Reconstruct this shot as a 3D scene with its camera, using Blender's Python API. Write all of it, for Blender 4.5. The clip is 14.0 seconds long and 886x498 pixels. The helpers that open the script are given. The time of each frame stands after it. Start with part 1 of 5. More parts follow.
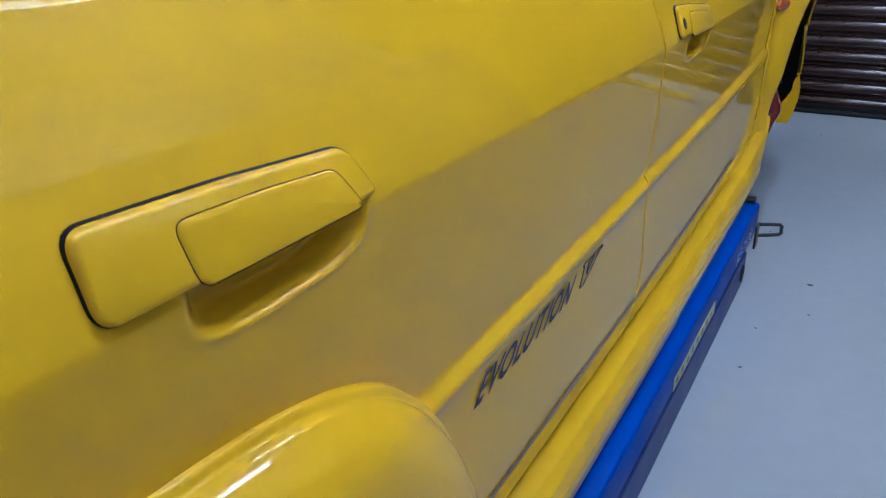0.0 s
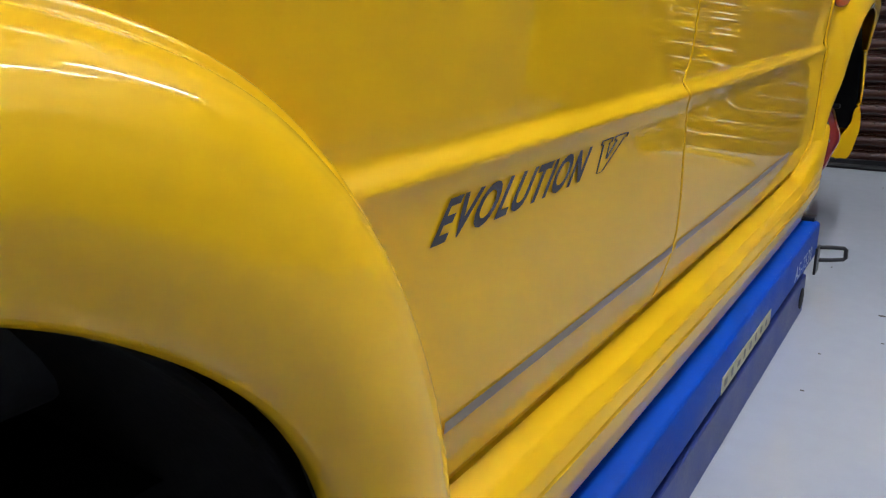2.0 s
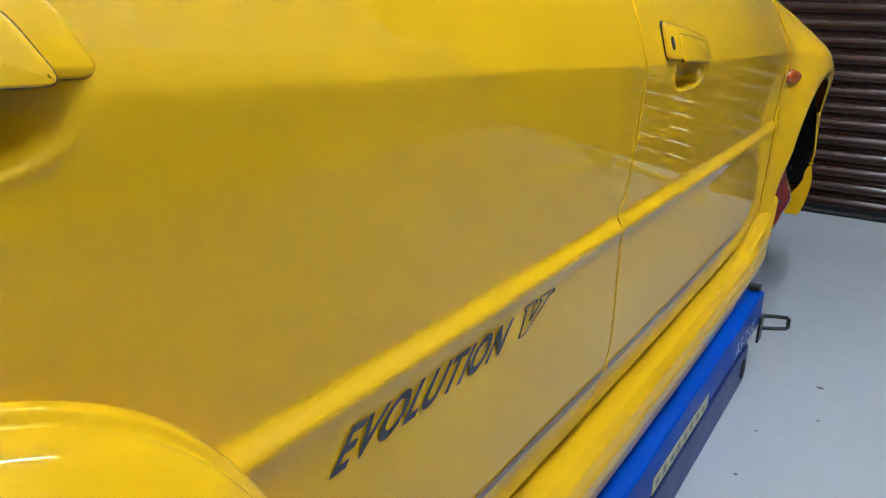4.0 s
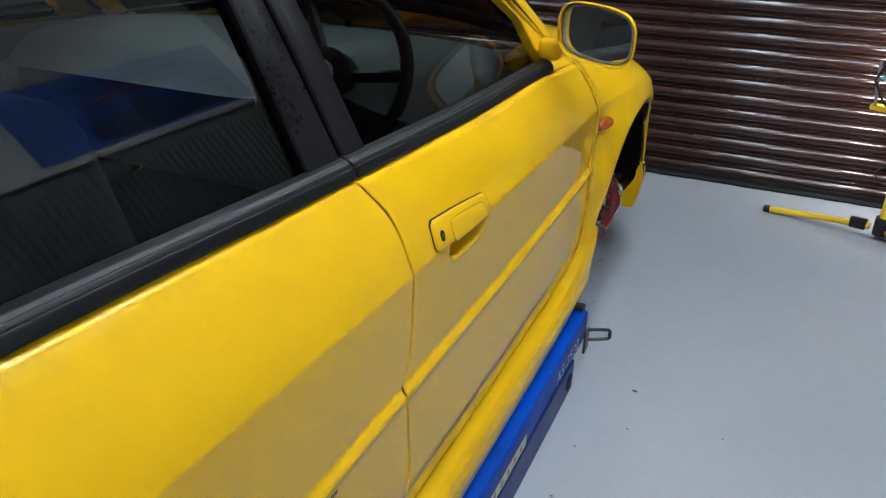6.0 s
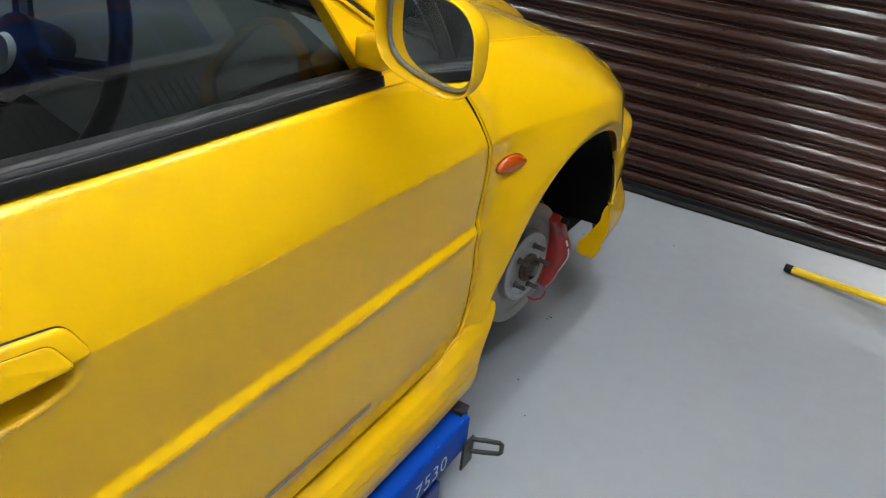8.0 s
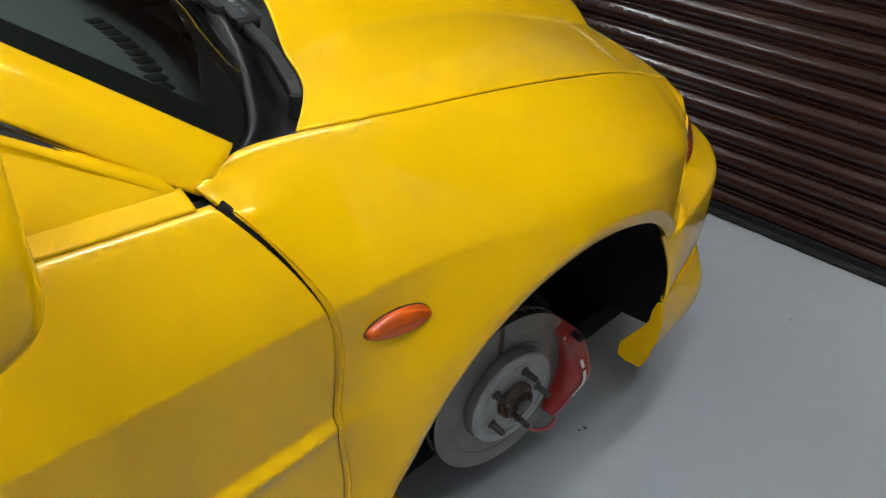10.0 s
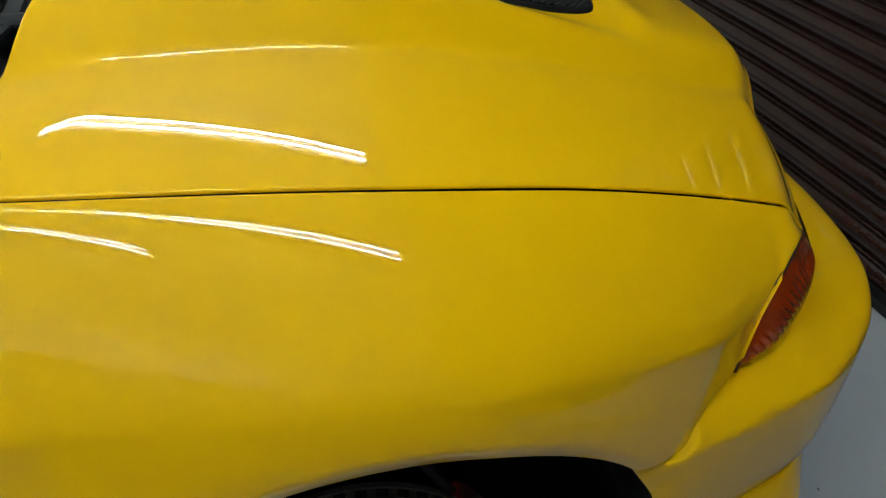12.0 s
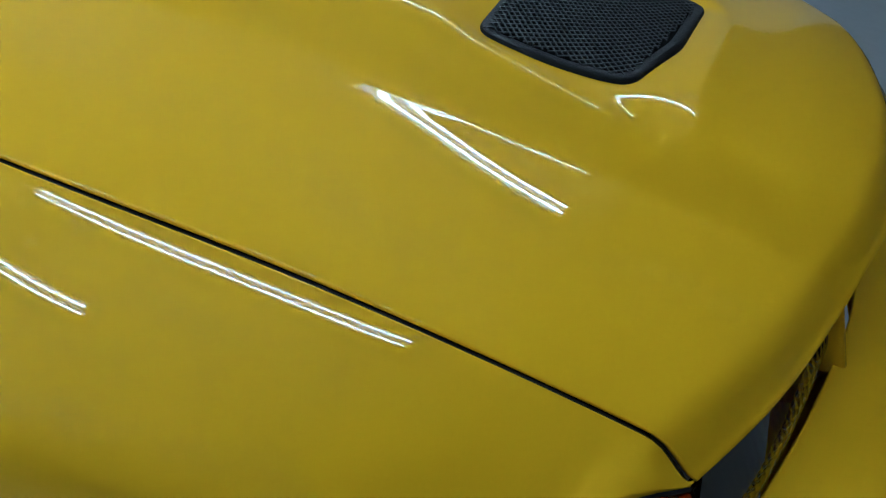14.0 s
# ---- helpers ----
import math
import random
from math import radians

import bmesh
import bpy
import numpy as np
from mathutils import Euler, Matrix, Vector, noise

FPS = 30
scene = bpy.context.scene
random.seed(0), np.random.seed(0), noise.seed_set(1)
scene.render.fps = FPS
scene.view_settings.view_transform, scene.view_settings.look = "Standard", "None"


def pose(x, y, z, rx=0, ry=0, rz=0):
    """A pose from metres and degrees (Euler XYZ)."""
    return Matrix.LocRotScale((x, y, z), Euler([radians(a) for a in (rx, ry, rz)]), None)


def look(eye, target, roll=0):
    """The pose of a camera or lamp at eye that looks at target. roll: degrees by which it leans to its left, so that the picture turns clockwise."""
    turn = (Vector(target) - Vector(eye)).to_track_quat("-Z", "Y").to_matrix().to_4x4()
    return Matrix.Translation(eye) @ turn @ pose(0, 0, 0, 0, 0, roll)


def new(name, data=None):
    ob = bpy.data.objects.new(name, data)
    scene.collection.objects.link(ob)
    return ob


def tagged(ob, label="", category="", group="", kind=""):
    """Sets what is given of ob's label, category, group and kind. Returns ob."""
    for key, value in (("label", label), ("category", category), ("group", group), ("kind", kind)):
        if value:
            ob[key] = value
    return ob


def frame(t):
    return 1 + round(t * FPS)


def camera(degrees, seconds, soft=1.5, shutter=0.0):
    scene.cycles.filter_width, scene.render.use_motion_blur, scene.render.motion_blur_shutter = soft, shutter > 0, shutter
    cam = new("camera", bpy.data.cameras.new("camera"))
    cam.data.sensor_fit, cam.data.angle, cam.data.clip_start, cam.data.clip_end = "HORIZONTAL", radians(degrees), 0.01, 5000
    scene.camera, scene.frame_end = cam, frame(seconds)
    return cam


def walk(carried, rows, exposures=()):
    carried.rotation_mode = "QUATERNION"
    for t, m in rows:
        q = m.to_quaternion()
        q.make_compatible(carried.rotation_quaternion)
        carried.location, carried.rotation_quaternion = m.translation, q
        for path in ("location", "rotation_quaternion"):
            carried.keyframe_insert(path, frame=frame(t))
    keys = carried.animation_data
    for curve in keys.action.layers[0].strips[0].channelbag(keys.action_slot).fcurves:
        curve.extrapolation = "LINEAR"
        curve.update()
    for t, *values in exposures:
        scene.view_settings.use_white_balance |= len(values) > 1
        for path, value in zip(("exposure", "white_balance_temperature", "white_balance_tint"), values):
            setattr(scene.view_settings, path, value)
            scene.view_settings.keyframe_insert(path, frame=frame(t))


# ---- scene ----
cam = camera(60.5, 14.0, soft=1.2, shutter=0.1)
PATH = [
    (0, (1.141, -2.597, 1.048), (0.198, -1.051, 0.199), -2.3),
    (0.5, (1.132, -2.555, 0.925), (0.129, -0.994, 0.179), -2.1),
    (1, (1.113, -2.511, 0.84), (0.074, -0.931, 0.188), -2.4),
    (1.5, (1.116, -2.488, 0.775), (0.055, -0.902, 0.176), -2.1),
    (2, (1.136, -2.471, 0.737), (0.052, -0.899, 0.14), -1.2),
    (2.2, (1.133, -2.458, 0.722), (0.044, -0.887, 0.135), -1.3),
    (4.3, (1.151, -2.4, 0.97), (0.173, -0.774, 0.338), 2.6),
    (4.5, (1.168, -2.414, 1.025), (0.229, -0.781, 0.352), 2.8),
    (5, (1.221, -2.425, 1.165), (0.395, -0.768, 0.408), 2.5),
    (5.5, (1.315, -2.411, 1.297), (0.536, -0.784, 0.433), 1.3),
    (6, (1.276, -2.328, 1.333), (0.533, -0.689, 0.459), 1.0),
    (6.5, (1.229, -2.19, 1.295), (0.581, -0.512, 0.42), 1.9),
    (7, (1.298, -2.018, 1.266), (0.581, -0.38, 0.37), 2.2),
    (7.2, (1.326, -1.907, 1.266), (0.577, -0.295, 0.35), 3.5),
    (9.3, (1.42, -1.06, 1.289), (0.371, 0.283, 0.243), 3.4),
    (9.5, (1.404, -0.986, 1.285), (0.317, 0.305, 0.211), 2.8),
    (10, (1.329, -0.773, 1.282), (0.189, 0.446, 0.179), 2.5),
    (10.5, (1.306, -0.593, 1.273), (0.111, 0.542, 0.14), 1.5),
    (11, (1.369, -0.387, 1.267), (0.004, 0.518, 0.119), 2.1),
    (11.5, (1.33, -0.221, 1.252), (-0.14, 0.444, 0.069), 1.2),
    (12, (1.275, -0.06, 1.241), (-0.267, 0.433, 0.067), 2.1),
    (12.5, (1.268, 0.111, 1.224), (-0.32, 0.305, 0.024), 0.2),
    (13, (1.299, 0.304, 1.227), (-0.303, 0.206, 0.034), 1.5),
    (13.5, (1.195, 0.445, 1.217), (-0.383, 0.148, 0.024), 3.9),
    (14, (1.082, 0.528, 1.224), (-0.426, 0.033, 0.007), 5.3),
]
EXPOSURES = [(0, 0.18, 4950, 11), (0.5, 0.60, 5500, 14), (1.5, 0.63, 5850, 16), (2, 0.68, 6050, 16), (4.5, 0.63, 5750, 6), (5.5, 0.36, 5750, 8), (6.5, 0.55, 6050, 8), (9.5, 0.44, 6600, 8), (10.5, 0.06, 6400, 4), (11.5, -0.09, 6400, 0), (12.2, -0.30, 6250, -1), (13, -0.42, 5650, -10), (13.5, -0.48, 5200, -8), (14, -0.70, 4850, -4)]
walk(cam, [(t, look(eye, target, roll)) for t, eye, target, roll in PATH], EXPOSURES)

# ---- light ----
world = bpy.data.worlds.new("world")
scene.world = world
world.use_nodes = True
world.node_tree.nodes["Background"].inputs[0].default_value = (0.8, 0.9, 1.0, 1)
world.node_tree.nodes["Background"].inputs[1].default_value = 0.02

# ---- materials ----
def material(name, color, rough=0.5, metal=0.0, coat=0.0, spec=0.5, vary=0.0, scale=6.0, bump=0.0, bump_scale=120.0, rough_vary=0.0, trans=0.0, coat_ior=1.5):
    m = bpy.data.materials.new(name)
    m.use_nodes = True
    nt = m.node_tree
    b = nt.nodes["Principled BSDF"]
    b.inputs["Base Color"].default_value = (*color, 1)
    b.inputs["Roughness"].default_value = rough
    b.inputs["Metallic"].default_value = metal
    b.inputs["Coat Weight"].default_value = coat
    b.inputs["Coat Roughness"].default_value = 0.012
    b.inputs["Coat IOR"].default_value = coat_ior
    b.inputs["Specular IOR Level"].default_value = spec
    b.inputs["Transmission Weight"].default_value = trans
    tc = nt.nodes.new("ShaderNodeTexCoord")
    if vary or rough_vary:
        n1 = nt.nodes.new("ShaderNodeTexNoise")
        n1.inputs["Scale"].default_value = scale
        n1.inputs["Detail"].default_value = 6
        n2 = nt.nodes.new("ShaderNodeTexNoise")
        n2.inputs["Scale"].default_value = scale * 17
        n2.inputs["Detail"].default_value = 3
        for n in (n1, n2):
            nt.links.new(tc.outputs["Object"], n.inputs["Vector"])
        mx = nt.nodes.new("ShaderNodeMix")
        mx.inputs[0].default_value = 0.35
        nt.links.new(n1.outputs[0], mx.inputs[2])
        nt.links.new(n2.outputs[0], mx.inputs[3])
        if vary:
            r = nt.nodes.new("ShaderNodeValToRGB")
            r.color_ramp.elements[0].position, r.color_ramp.elements[1].position = 0.3, 0.7
            r.color_ramp.elements[0].color = (*[c * (1 - vary) for c in color], 1)
            r.color_ramp.elements[1].color = (*[min(1, c * (1 + vary)) for c in color], 1)
            nt.links.new(mx.outputs[0], r.inputs[0])
            nt.links.new(r.outputs[0], b.inputs["Base Color"])
        if rough_vary:
            mr = nt.nodes.new("ShaderNodeMapRange")
            mr.inputs[1].default_value, mr.inputs[2].default_value = 0.3, 0.7
            mr.inputs[3].default_value, mr.inputs[4].default_value = max(0, rough - rough_vary), rough + rough_vary
            nt.links.new(mx.outputs[0], mr.inputs[0])
            nt.links.new(mr.outputs[0], b.inputs["Roughness"])
    if bump:
        n = nt.nodes.new("ShaderNodeTexNoise")
        n.inputs["Scale"].default_value = bump_scale
        n.inputs["Detail"].default_value = 4
        nt.links.new(tc.outputs["Object"], n.inputs["Vector"])
        bp = nt.nodes.new("ShaderNodeBump")
        bp.inputs["Strength"].default_value = bump
        bp.inputs["Distance"].default_value = 0.002
        nt.links.new(n.outputs[0], bp.inputs["Height"])
        nt.links.new(bp.outputs[0], b.inputs["Normal"])
    return m


def turned(m, scale, strength):
    """Fine concentric marks of the lathe round the x axis."""
    nt = m.node_tree
    b = nt.nodes["Principled BSDF"]
    tc = nt.nodes.new("ShaderNodeTexCoord")
    w = nt.nodes.new("ShaderNodeTexWave")
    w.wave_type, w.rings_direction = "RINGS", "X"
    w.inputs["Scale"].default_value, w.inputs["Distortion"].default_value, w.inputs["Detail"].default_value, w.inputs["Detail Scale"].default_value = scale, 1.5, 4, 0.6
    nt.links.new(tc.outputs["Object"], w.inputs["Vector"])
    bp = nt.nodes.new("ShaderNodeBump")
    bp.inputs["Strength"].default_value, bp.inputs["Distance"].default_value = strength, 0.001
    nt.links.new(w.outputs["Fac"], bp.inputs["Height"])
    nt.links.new(bp.outputs[0], b.inputs["Normal"])
    col = b.inputs["Base Color"].links[0].from_socket
    mx = nt.nodes.new("ShaderNodeMix")
    mx.data_type, mx.blend_type = "RGBA", "MULTIPLY"
    mx.inputs[0].default_value = 0.22
    nt.links.new(col, mx.inputs[6])
    nt.links.new(w.outputs["Color"], mx.inputs[7])
    nt.links.new(mx.outputs[2], b.inputs["Base Color"])


def emitter(name, color, strength):
    m = bpy.data.materials.new(name)
    m.use_nodes = True
    b = m.node_tree.nodes["Principled BSDF"]
    b.inputs["Base Color"].default_value = (0.8, 0.8, 0.8, 1)
    b.inputs["Emission Color"].default_value = (*color, 1)
    b.inputs["Emission Strength"].default_value = strength
    return m


def pane_material(name, tint, ior=1.5):
    m = bpy.data.materials.new(name)
    m.use_nodes = True
    nt = m.node_tree
    nt.nodes.remove(nt.nodes["Principled BSDF"])
    tr = nt.nodes.new("ShaderNodeBsdfTransparent")
    tr.inputs[0].default_value = (*tint, 1)
    gl = nt.nodes.new("ShaderNodeBsdfGlossy")
    gl.inputs["Roughness"].default_value = 0.01
    fr = nt.nodes.new("ShaderNodeFresnel")
    fr.inputs[0].default_value = ior
    mx = nt.nodes.new("ShaderNodeMixShader")
    nt.links.new(fr.outputs[0], mx.inputs[0])
    nt.links.new(tr.outputs[0], mx.inputs[1])
    nt.links.new(gl.outputs[0], mx.inputs[2])
    nt.links.new(mx.outputs[0], nt.nodes["Material Output"].inputs[0])
    return m


YELLOW = material("yellow_paint", (0.80, 0.455, 0.002), rough=0.40, coat=1.0, spec=0.05, vary=0.012, scale=2.0, coat_ior=1.35)
BLACK_TRIM = material("black_trim", (0.007, 0.007, 0.0075), rough=0.42, spec=0.28, vary=0.2, bump=0.1, bump_scale=500, rough_vary=0.08)
PILLAR_FILM = material("pillar_film", (0.008, 0.007, 0.008), rough=0.32, spec=0.14, vary=0.25, scale=9, rough_vary=0.1)
BLACK_PLASTIC = material("black_plastic", (0.006, 0.006, 0.007), rough=0.45, spec=0.2, vary=0.25, bump=0.25, bump_scale=700, rough_vary=0.08)
DARK = material("gap_dark", (0.012, 0.010, 0.006), rough=0.8, vary=0.2)
# near-black plastic of the liners, also the painted shade behind the outlet mesh
NEAR_BLACK = material("wheel_liner", (0.0022, 0.0022, 0.0025), rough=0.9, spec=0.15, vary=0.4, scale=12, bump=0.3, bump_scale=90)
RUBBER = material("rubber", (0.011, 0.011, 0.011), rough=0.65, spec=0.2, vary=0.2)
WINDOW = pane_material("side_glass", (0.40, 0.43, 0.42), 1.55)
SCREEN = pane_material("windscreen_glass", (0.78, 0.88, 0.85), 1.45)
AMBER = material("amber_lens", (0.50, 0.075, 0.002), rough=0.35, coat=1.0, spec=0.1, vary=0.30, scale=45)
AMBER_DEEP = material("deep_amber_lens", (0.30, 0.028, 0.001), rough=0.25, coat=1.0, spec=0.1, vary=0.30, scale=45)
AMBER_IN = material("amber_reflector", (0.80, 0.45, 0.22), rough=0.30, metal=0.6, vary=0.35, scale=60)
LENS = pane_material("clear_lens", (0.86, 0.88, 0.86), 1.7)
SILVER = material("lamp_reflector", (0.62, 0.63, 0.64), rough=0.30, metal=0.45, vary=0.1, scale=40)
DISC = material("brake_disc_iron", (0.24, 0.225, 0.20), rough=0.40, metal=0.75, vary=0.35, scale=14, bump=0.15, bump_scale=300, rough_vary=0.15)
turned(DISC, 120.0, 0.15)
HUB = material("hub_zinc", (0.34, 0.34, 0.335), rough=0.42, metal=0.7, vary=0.3, scale=30, rough_vary=0.15)
RUST = material("rusty_steel", (0.085, 0.055, 0.038), rough=0.7, metal=0.3, vary=0.5, scale=60, bump=0.3)
STUD = material("stud_steel", (0.12, 0.11, 0.10), rough=0.45, metal=0.8, vary=0.3, scale=80)
CALIPER = material("red_caliper_paint", (0.23, 0.012, 0.010), rough=0.3, coat=0.5, vary=0.2, scale=25, bump=0.05)
CALIPER_MARK = material("pale_caliper_marking", (0.62, 0.60, 0.57), rough=0.5, vary=0.1)
DECAL = material("grey_decal", (0.060, 0.060, 0.066), rough=0.6, spec=0.15, vary=0.1)
TAPE = material("grey_tape", (0.32, 0.27, 0.20), rough=0.7, spec=0.2, vary=0.12, scale=12)
MIRROR_GLASS = material("mirror_glass", (0.80, 0.84, 0.86), rough=0.01, metal=1.0)
EPOXY = material("grey_epoxy_floor", (0.41, 0.43, 0.465), rough=0.13, coat=0.4, vary=0.05, scale=1.2, rough_vary=0.05, bump=0.03, bump_scale=14)
SPECK = material("floor_speck", (0.09, 0.08, 0.07), rough=0.8, vary=0.3)
SHUTTER = material("brown_slat_paint", (0.024, 0.0085, 0.0060), rough=0.20, coat=0.0, spec=0.42, vary=0.14, scale=3, rough_vary=0.05)
SHUTTER_RAIL = material("bottom_rail", (0.010, 0.010, 0.011), rough=0.8, spec=0.1, vary=0.4, scale=18, bump=0.3)
BLUE = material("blue_lift_paint", (0.001, 0.048, 0.34), rough=0.5, coat=0.0, spec=0.10, vary=0.14, scale=7, rough_vary=0.12, bump=0.08, bump_scale=160)
BLUE_BASE = material("dark_blue_lift_paint", (0.012, 0.03, 0.17), rough=0.45, vary=0.25, scale=9, rough_vary=0.1)
WORN = material("worn_edge_grey", (0.30, 0.32, 0.36), rough=0.5, vary=0.35, scale=45)
LABEL_Y = material("pale_yellow_label", (0.45, 0.43, 0.24), rough=0.5, vary=0.12, scale=20)
LABEL_INK = material("label_ink", (0.17, 0.17, 0.15), rough=0.6)
WHITE_INK = material("white_ink", (0.62, 0.65, 0.70), rough=0.5, vary=0.15, scale=60)
BLACK_STEEL = material("black_steel", (0.02, 0.02, 0.022), rough=0.4, metal=0.3, vary=0.3, scale=40)
STAND_Y = material("yellow_stand_paint", (0.80, 0.52, 0.01), rough=0.35, vary=0.06, scale=20)
ALU = material("grey_metal_bracket", (0.32, 0.33, 0.34), rough=0.4, metal=0.8, vary=0.15, scale=40)
TEAL = material("teal_lamp_rim", (0.16, 0.52, 0.48), rough=0.35, vary=0.1)
WALL = material("white_wall_paint", (0.62, 0.62, 0.60), rough=0.7, vary=0.04, scale=1.5, bump=0.05, bump_scale=60)
CEIL = material("pale_ceiling", (0.62, 0.62, 0.61), rough=0.8, vary=0.05, scale=1.0)
BANNER = material("blue_banner_cloth", (0.02, 0.10, 0.42), rough=0.55, vary=0.08, scale=4)
BANNER_INK = material("dark_banner_ink", (0.012, 0.02, 0.06), rough=0.5)
BANNER_RED = material("red_banner_swoosh", (0.55, 0.03, 0.02), rough=0.5)
BENCH = material("grey_bench", (0.15, 0.155, 0.16), rough=0.6, vary=0.2)
CLOTH = material("seat_cloth", (0.025, 0.026, 0.03), rough=0.9, vary=0.3, scale=40, bump=0.3)
DASH = material("dash_plastic", (0.11, 0.117, 0.12), rough=0.6, vary=0.15, bump=0.2, bump_scale=600)
TUBE = emitter("tube_glow", (0.93, 0.97, 1.0), 89.0)
LED = emitter("work_lamp_glow", (1.0, 0.93, 0.84), 85.0)


# ---- mesh helpers ----
def obj(name, verts, faces, mat, parent=None, label="", smooth=True, sharp=None):
    me = bpy.data.meshes.new(name)
    me.from_pydata([tuple(v) for v in verts], [], faces)
    me.materials.append(mat)
    me.polygons.foreach_set("use_smooth", [smooth] * len(me.polygons))
    if sharp:
        me.set_sharp_from_angle(angle=radians(sharp))
    o = new(name, me)
    if parent is not None:
        o.parent = parent
    if label:
        o["label"] = label
    return o


def part(name, bm, mat, parent=None, label="", smooth=False, sharp=35):
    me = bpy.data.meshes.new(name)
    bmesh.ops.recalc_face_normals(bm, faces=bm.faces)
    bm.to_mesh(me)
    bm.free()
    me.materials.append(mat)
    if smooth:
        me.polygons.foreach_set("use_smooth", [True] * len(me.polygons))
        me.set_sharp_from_angle(angle=radians(sharp))
    o = new(name, me)
    if parent is not None:
        o.parent = parent
    if label:
        o["label"] = label
    return o


def empty(name, label, category, loc=(0, 0, 0), group="", kind=""):
    e = new(name)
    e.location = loc
    e.empty_display_size = 0.1
    return tagged(e, label, category, group, kind)


def bm_box(x0, x1, y0, y1, z0, z1, bevel=0.0, seg=2, bm=None):
    bm = bm or bmesh.new()
    vs = [bm.verts.new((x, y, z)) for x in (x0, x1) for y in (y0, y1) for z in (z0, z1)]
    fs = [bm.faces.new([vs[i] for i in f]) for f in ((0, 1, 3, 2), (4, 6, 7, 5), (0, 4, 5, 1), (2, 3, 7, 6), (0, 2, 6, 4), (1, 5, 7, 3))]
    if bevel:
        es = list({e for f in fs for e in f.edges})
        bmesh.ops.bevel(bm, geom=es, offset=bevel, segments=seg, profile=0.5, affect="EDGES")
    return bm


def box(name, x0, x1, y0, y1, z0, z1, mat, parent=None, label="", bevel=0.0, seg=2):
    return part(name, bm_box(x0, x1, y0, y1, z0, z1, bevel, seg), mat, parent, label, smooth=bevel > 0)


def bm_tube(points, radius, n=10, closed=False, bm=None, caps=True):
    bm = bm or bmesh.new()
    pts = [Vector(p) for p in points]
    rad = radius if isinstance(radius, (list, tuple)) else [radius] * len(pts)
    rings = []
    up = None
    for i, p in enumerate(pts):
        a = pts[i - 1] if (i > 0 or closed) else p
        b = pts[(i + 1) % len(pts)] if (i < len(pts) - 1 or closed) else p
        t = (b - a).normalized()
        if up is None:
            up = t.orthogonal().normalized()
        s = t.cross(up).normalized()
        up = s.cross(t).normalized()
        rings.append([bm.verts.new(p + (s * math.cos(k * 2 * math.pi / n) + up * math.sin(k * 2 * math.pi / n)) * rad[i]) for k in range(n)])
    m = len(rings)
    for i in range(m if closed else m - 1):
        r, q = rings[i], rings[(i + 1) % m]
        for k in range(n):
            bm.faces.new((r[k], r[(k + 1) % n], q[(k + 1) % n], q[k]))
    if not closed and caps:
        bm.faces.new(rings[0])
        bm.faces.new(rings[-1])
    return bm


def tube(name, points, radius, mat, parent=None, label="", n=10, closed=False):
    return part(name, bm_tube(points, radius, n, closed), mat, parent, label, smooth=True, sharp=50)


def bm_lathe(profile, n=48, center=(0, 0, 0), bm=None):
    """Profile of (radius, x) pairs turned round the x axis."""
    bm = bm or bmesh.new()
    rings = []
    for r, x in profile:
        rings.append([bm.verts.new((center[0] + x, center[1] + r * math.cos(2 * math.pi * k / n), center[2] + r * math.sin(2 * math.pi * k / n))) for k in range(n)])
    for a, b in zip(rings, rings[1:]):
        for k in range(n):
            bm.faces.new((a[k], a[(k + 1) % n], b[(k + 1) % n], b[k]))
    for r, ring in ((profile[0][0], rings[0]), (profile[-1][0], rings[-1])):
        if r > 1e-5:
            bm.faces.new(ring)
    return bm


def lathe(name, profile, center, mat, parent=None, label="", n=48, sharp=30):
    return part(name, bm_lathe(profile, n, center), mat, parent, label, smooth=True, sharp=sharp)


def interp(x, table):
    xs, ys = [p[0] for p in table], [p[1] for p in table]
    return float(np.interp(x, xs, ys))


def smooth_table(table):
    """A natural cubic through the pairs of a table."""
    xs, ys = np.array([p[0] for p in table], float), np.array([p[1] for p in table], float)
    n = len(xs)
    h = np.diff(xs)
    a = np.zeros((n, n))
    r = np.zeros(n)
    a[0, 0] = a[-1, -1] = 1
    for i in range(1, n - 1):
        a[i, i - 1], a[i, i], a[i, i + 1] = h[i - 1], 2 * (h[i - 1] + h[i]), h[i]
        r[i] = 6 * ((ys[i + 1] - ys[i]) / h[i] - (ys[i] - ys[i - 1]) / h[i - 1])
    m = np.linalg.solve(a, r)

    def f(x):
        x = min(max(x, xs[0]), xs[-1])
        i = min(max(int(np.searchsorted(xs, x)) - 1, 0), n - 2)
        d, e = xs[i + 1] - x, x - xs[i]
        return float(m[i] * d ** 3 / (6 * h[i]) + m[i + 1] * e ** 3 / (6 * h[i]) + (ys[i] / h[i] - m[i] * h[i] / 6) * d + (ys[i + 1] / h[i] - m[i + 1] * h[i] / 6) * e)
    return f


def sstep(a, b, x):
    t = min(max((x - a) / (b - a), 0.0), 1.0)
    return t * t * (3 - 2 * t)


def spaced(n):
    """Even steps with narrow ones at both ends."""
    e = 0.35 / n
    return [0, e] + [i / n for i in range(1, n)] + [1 - e, 1]


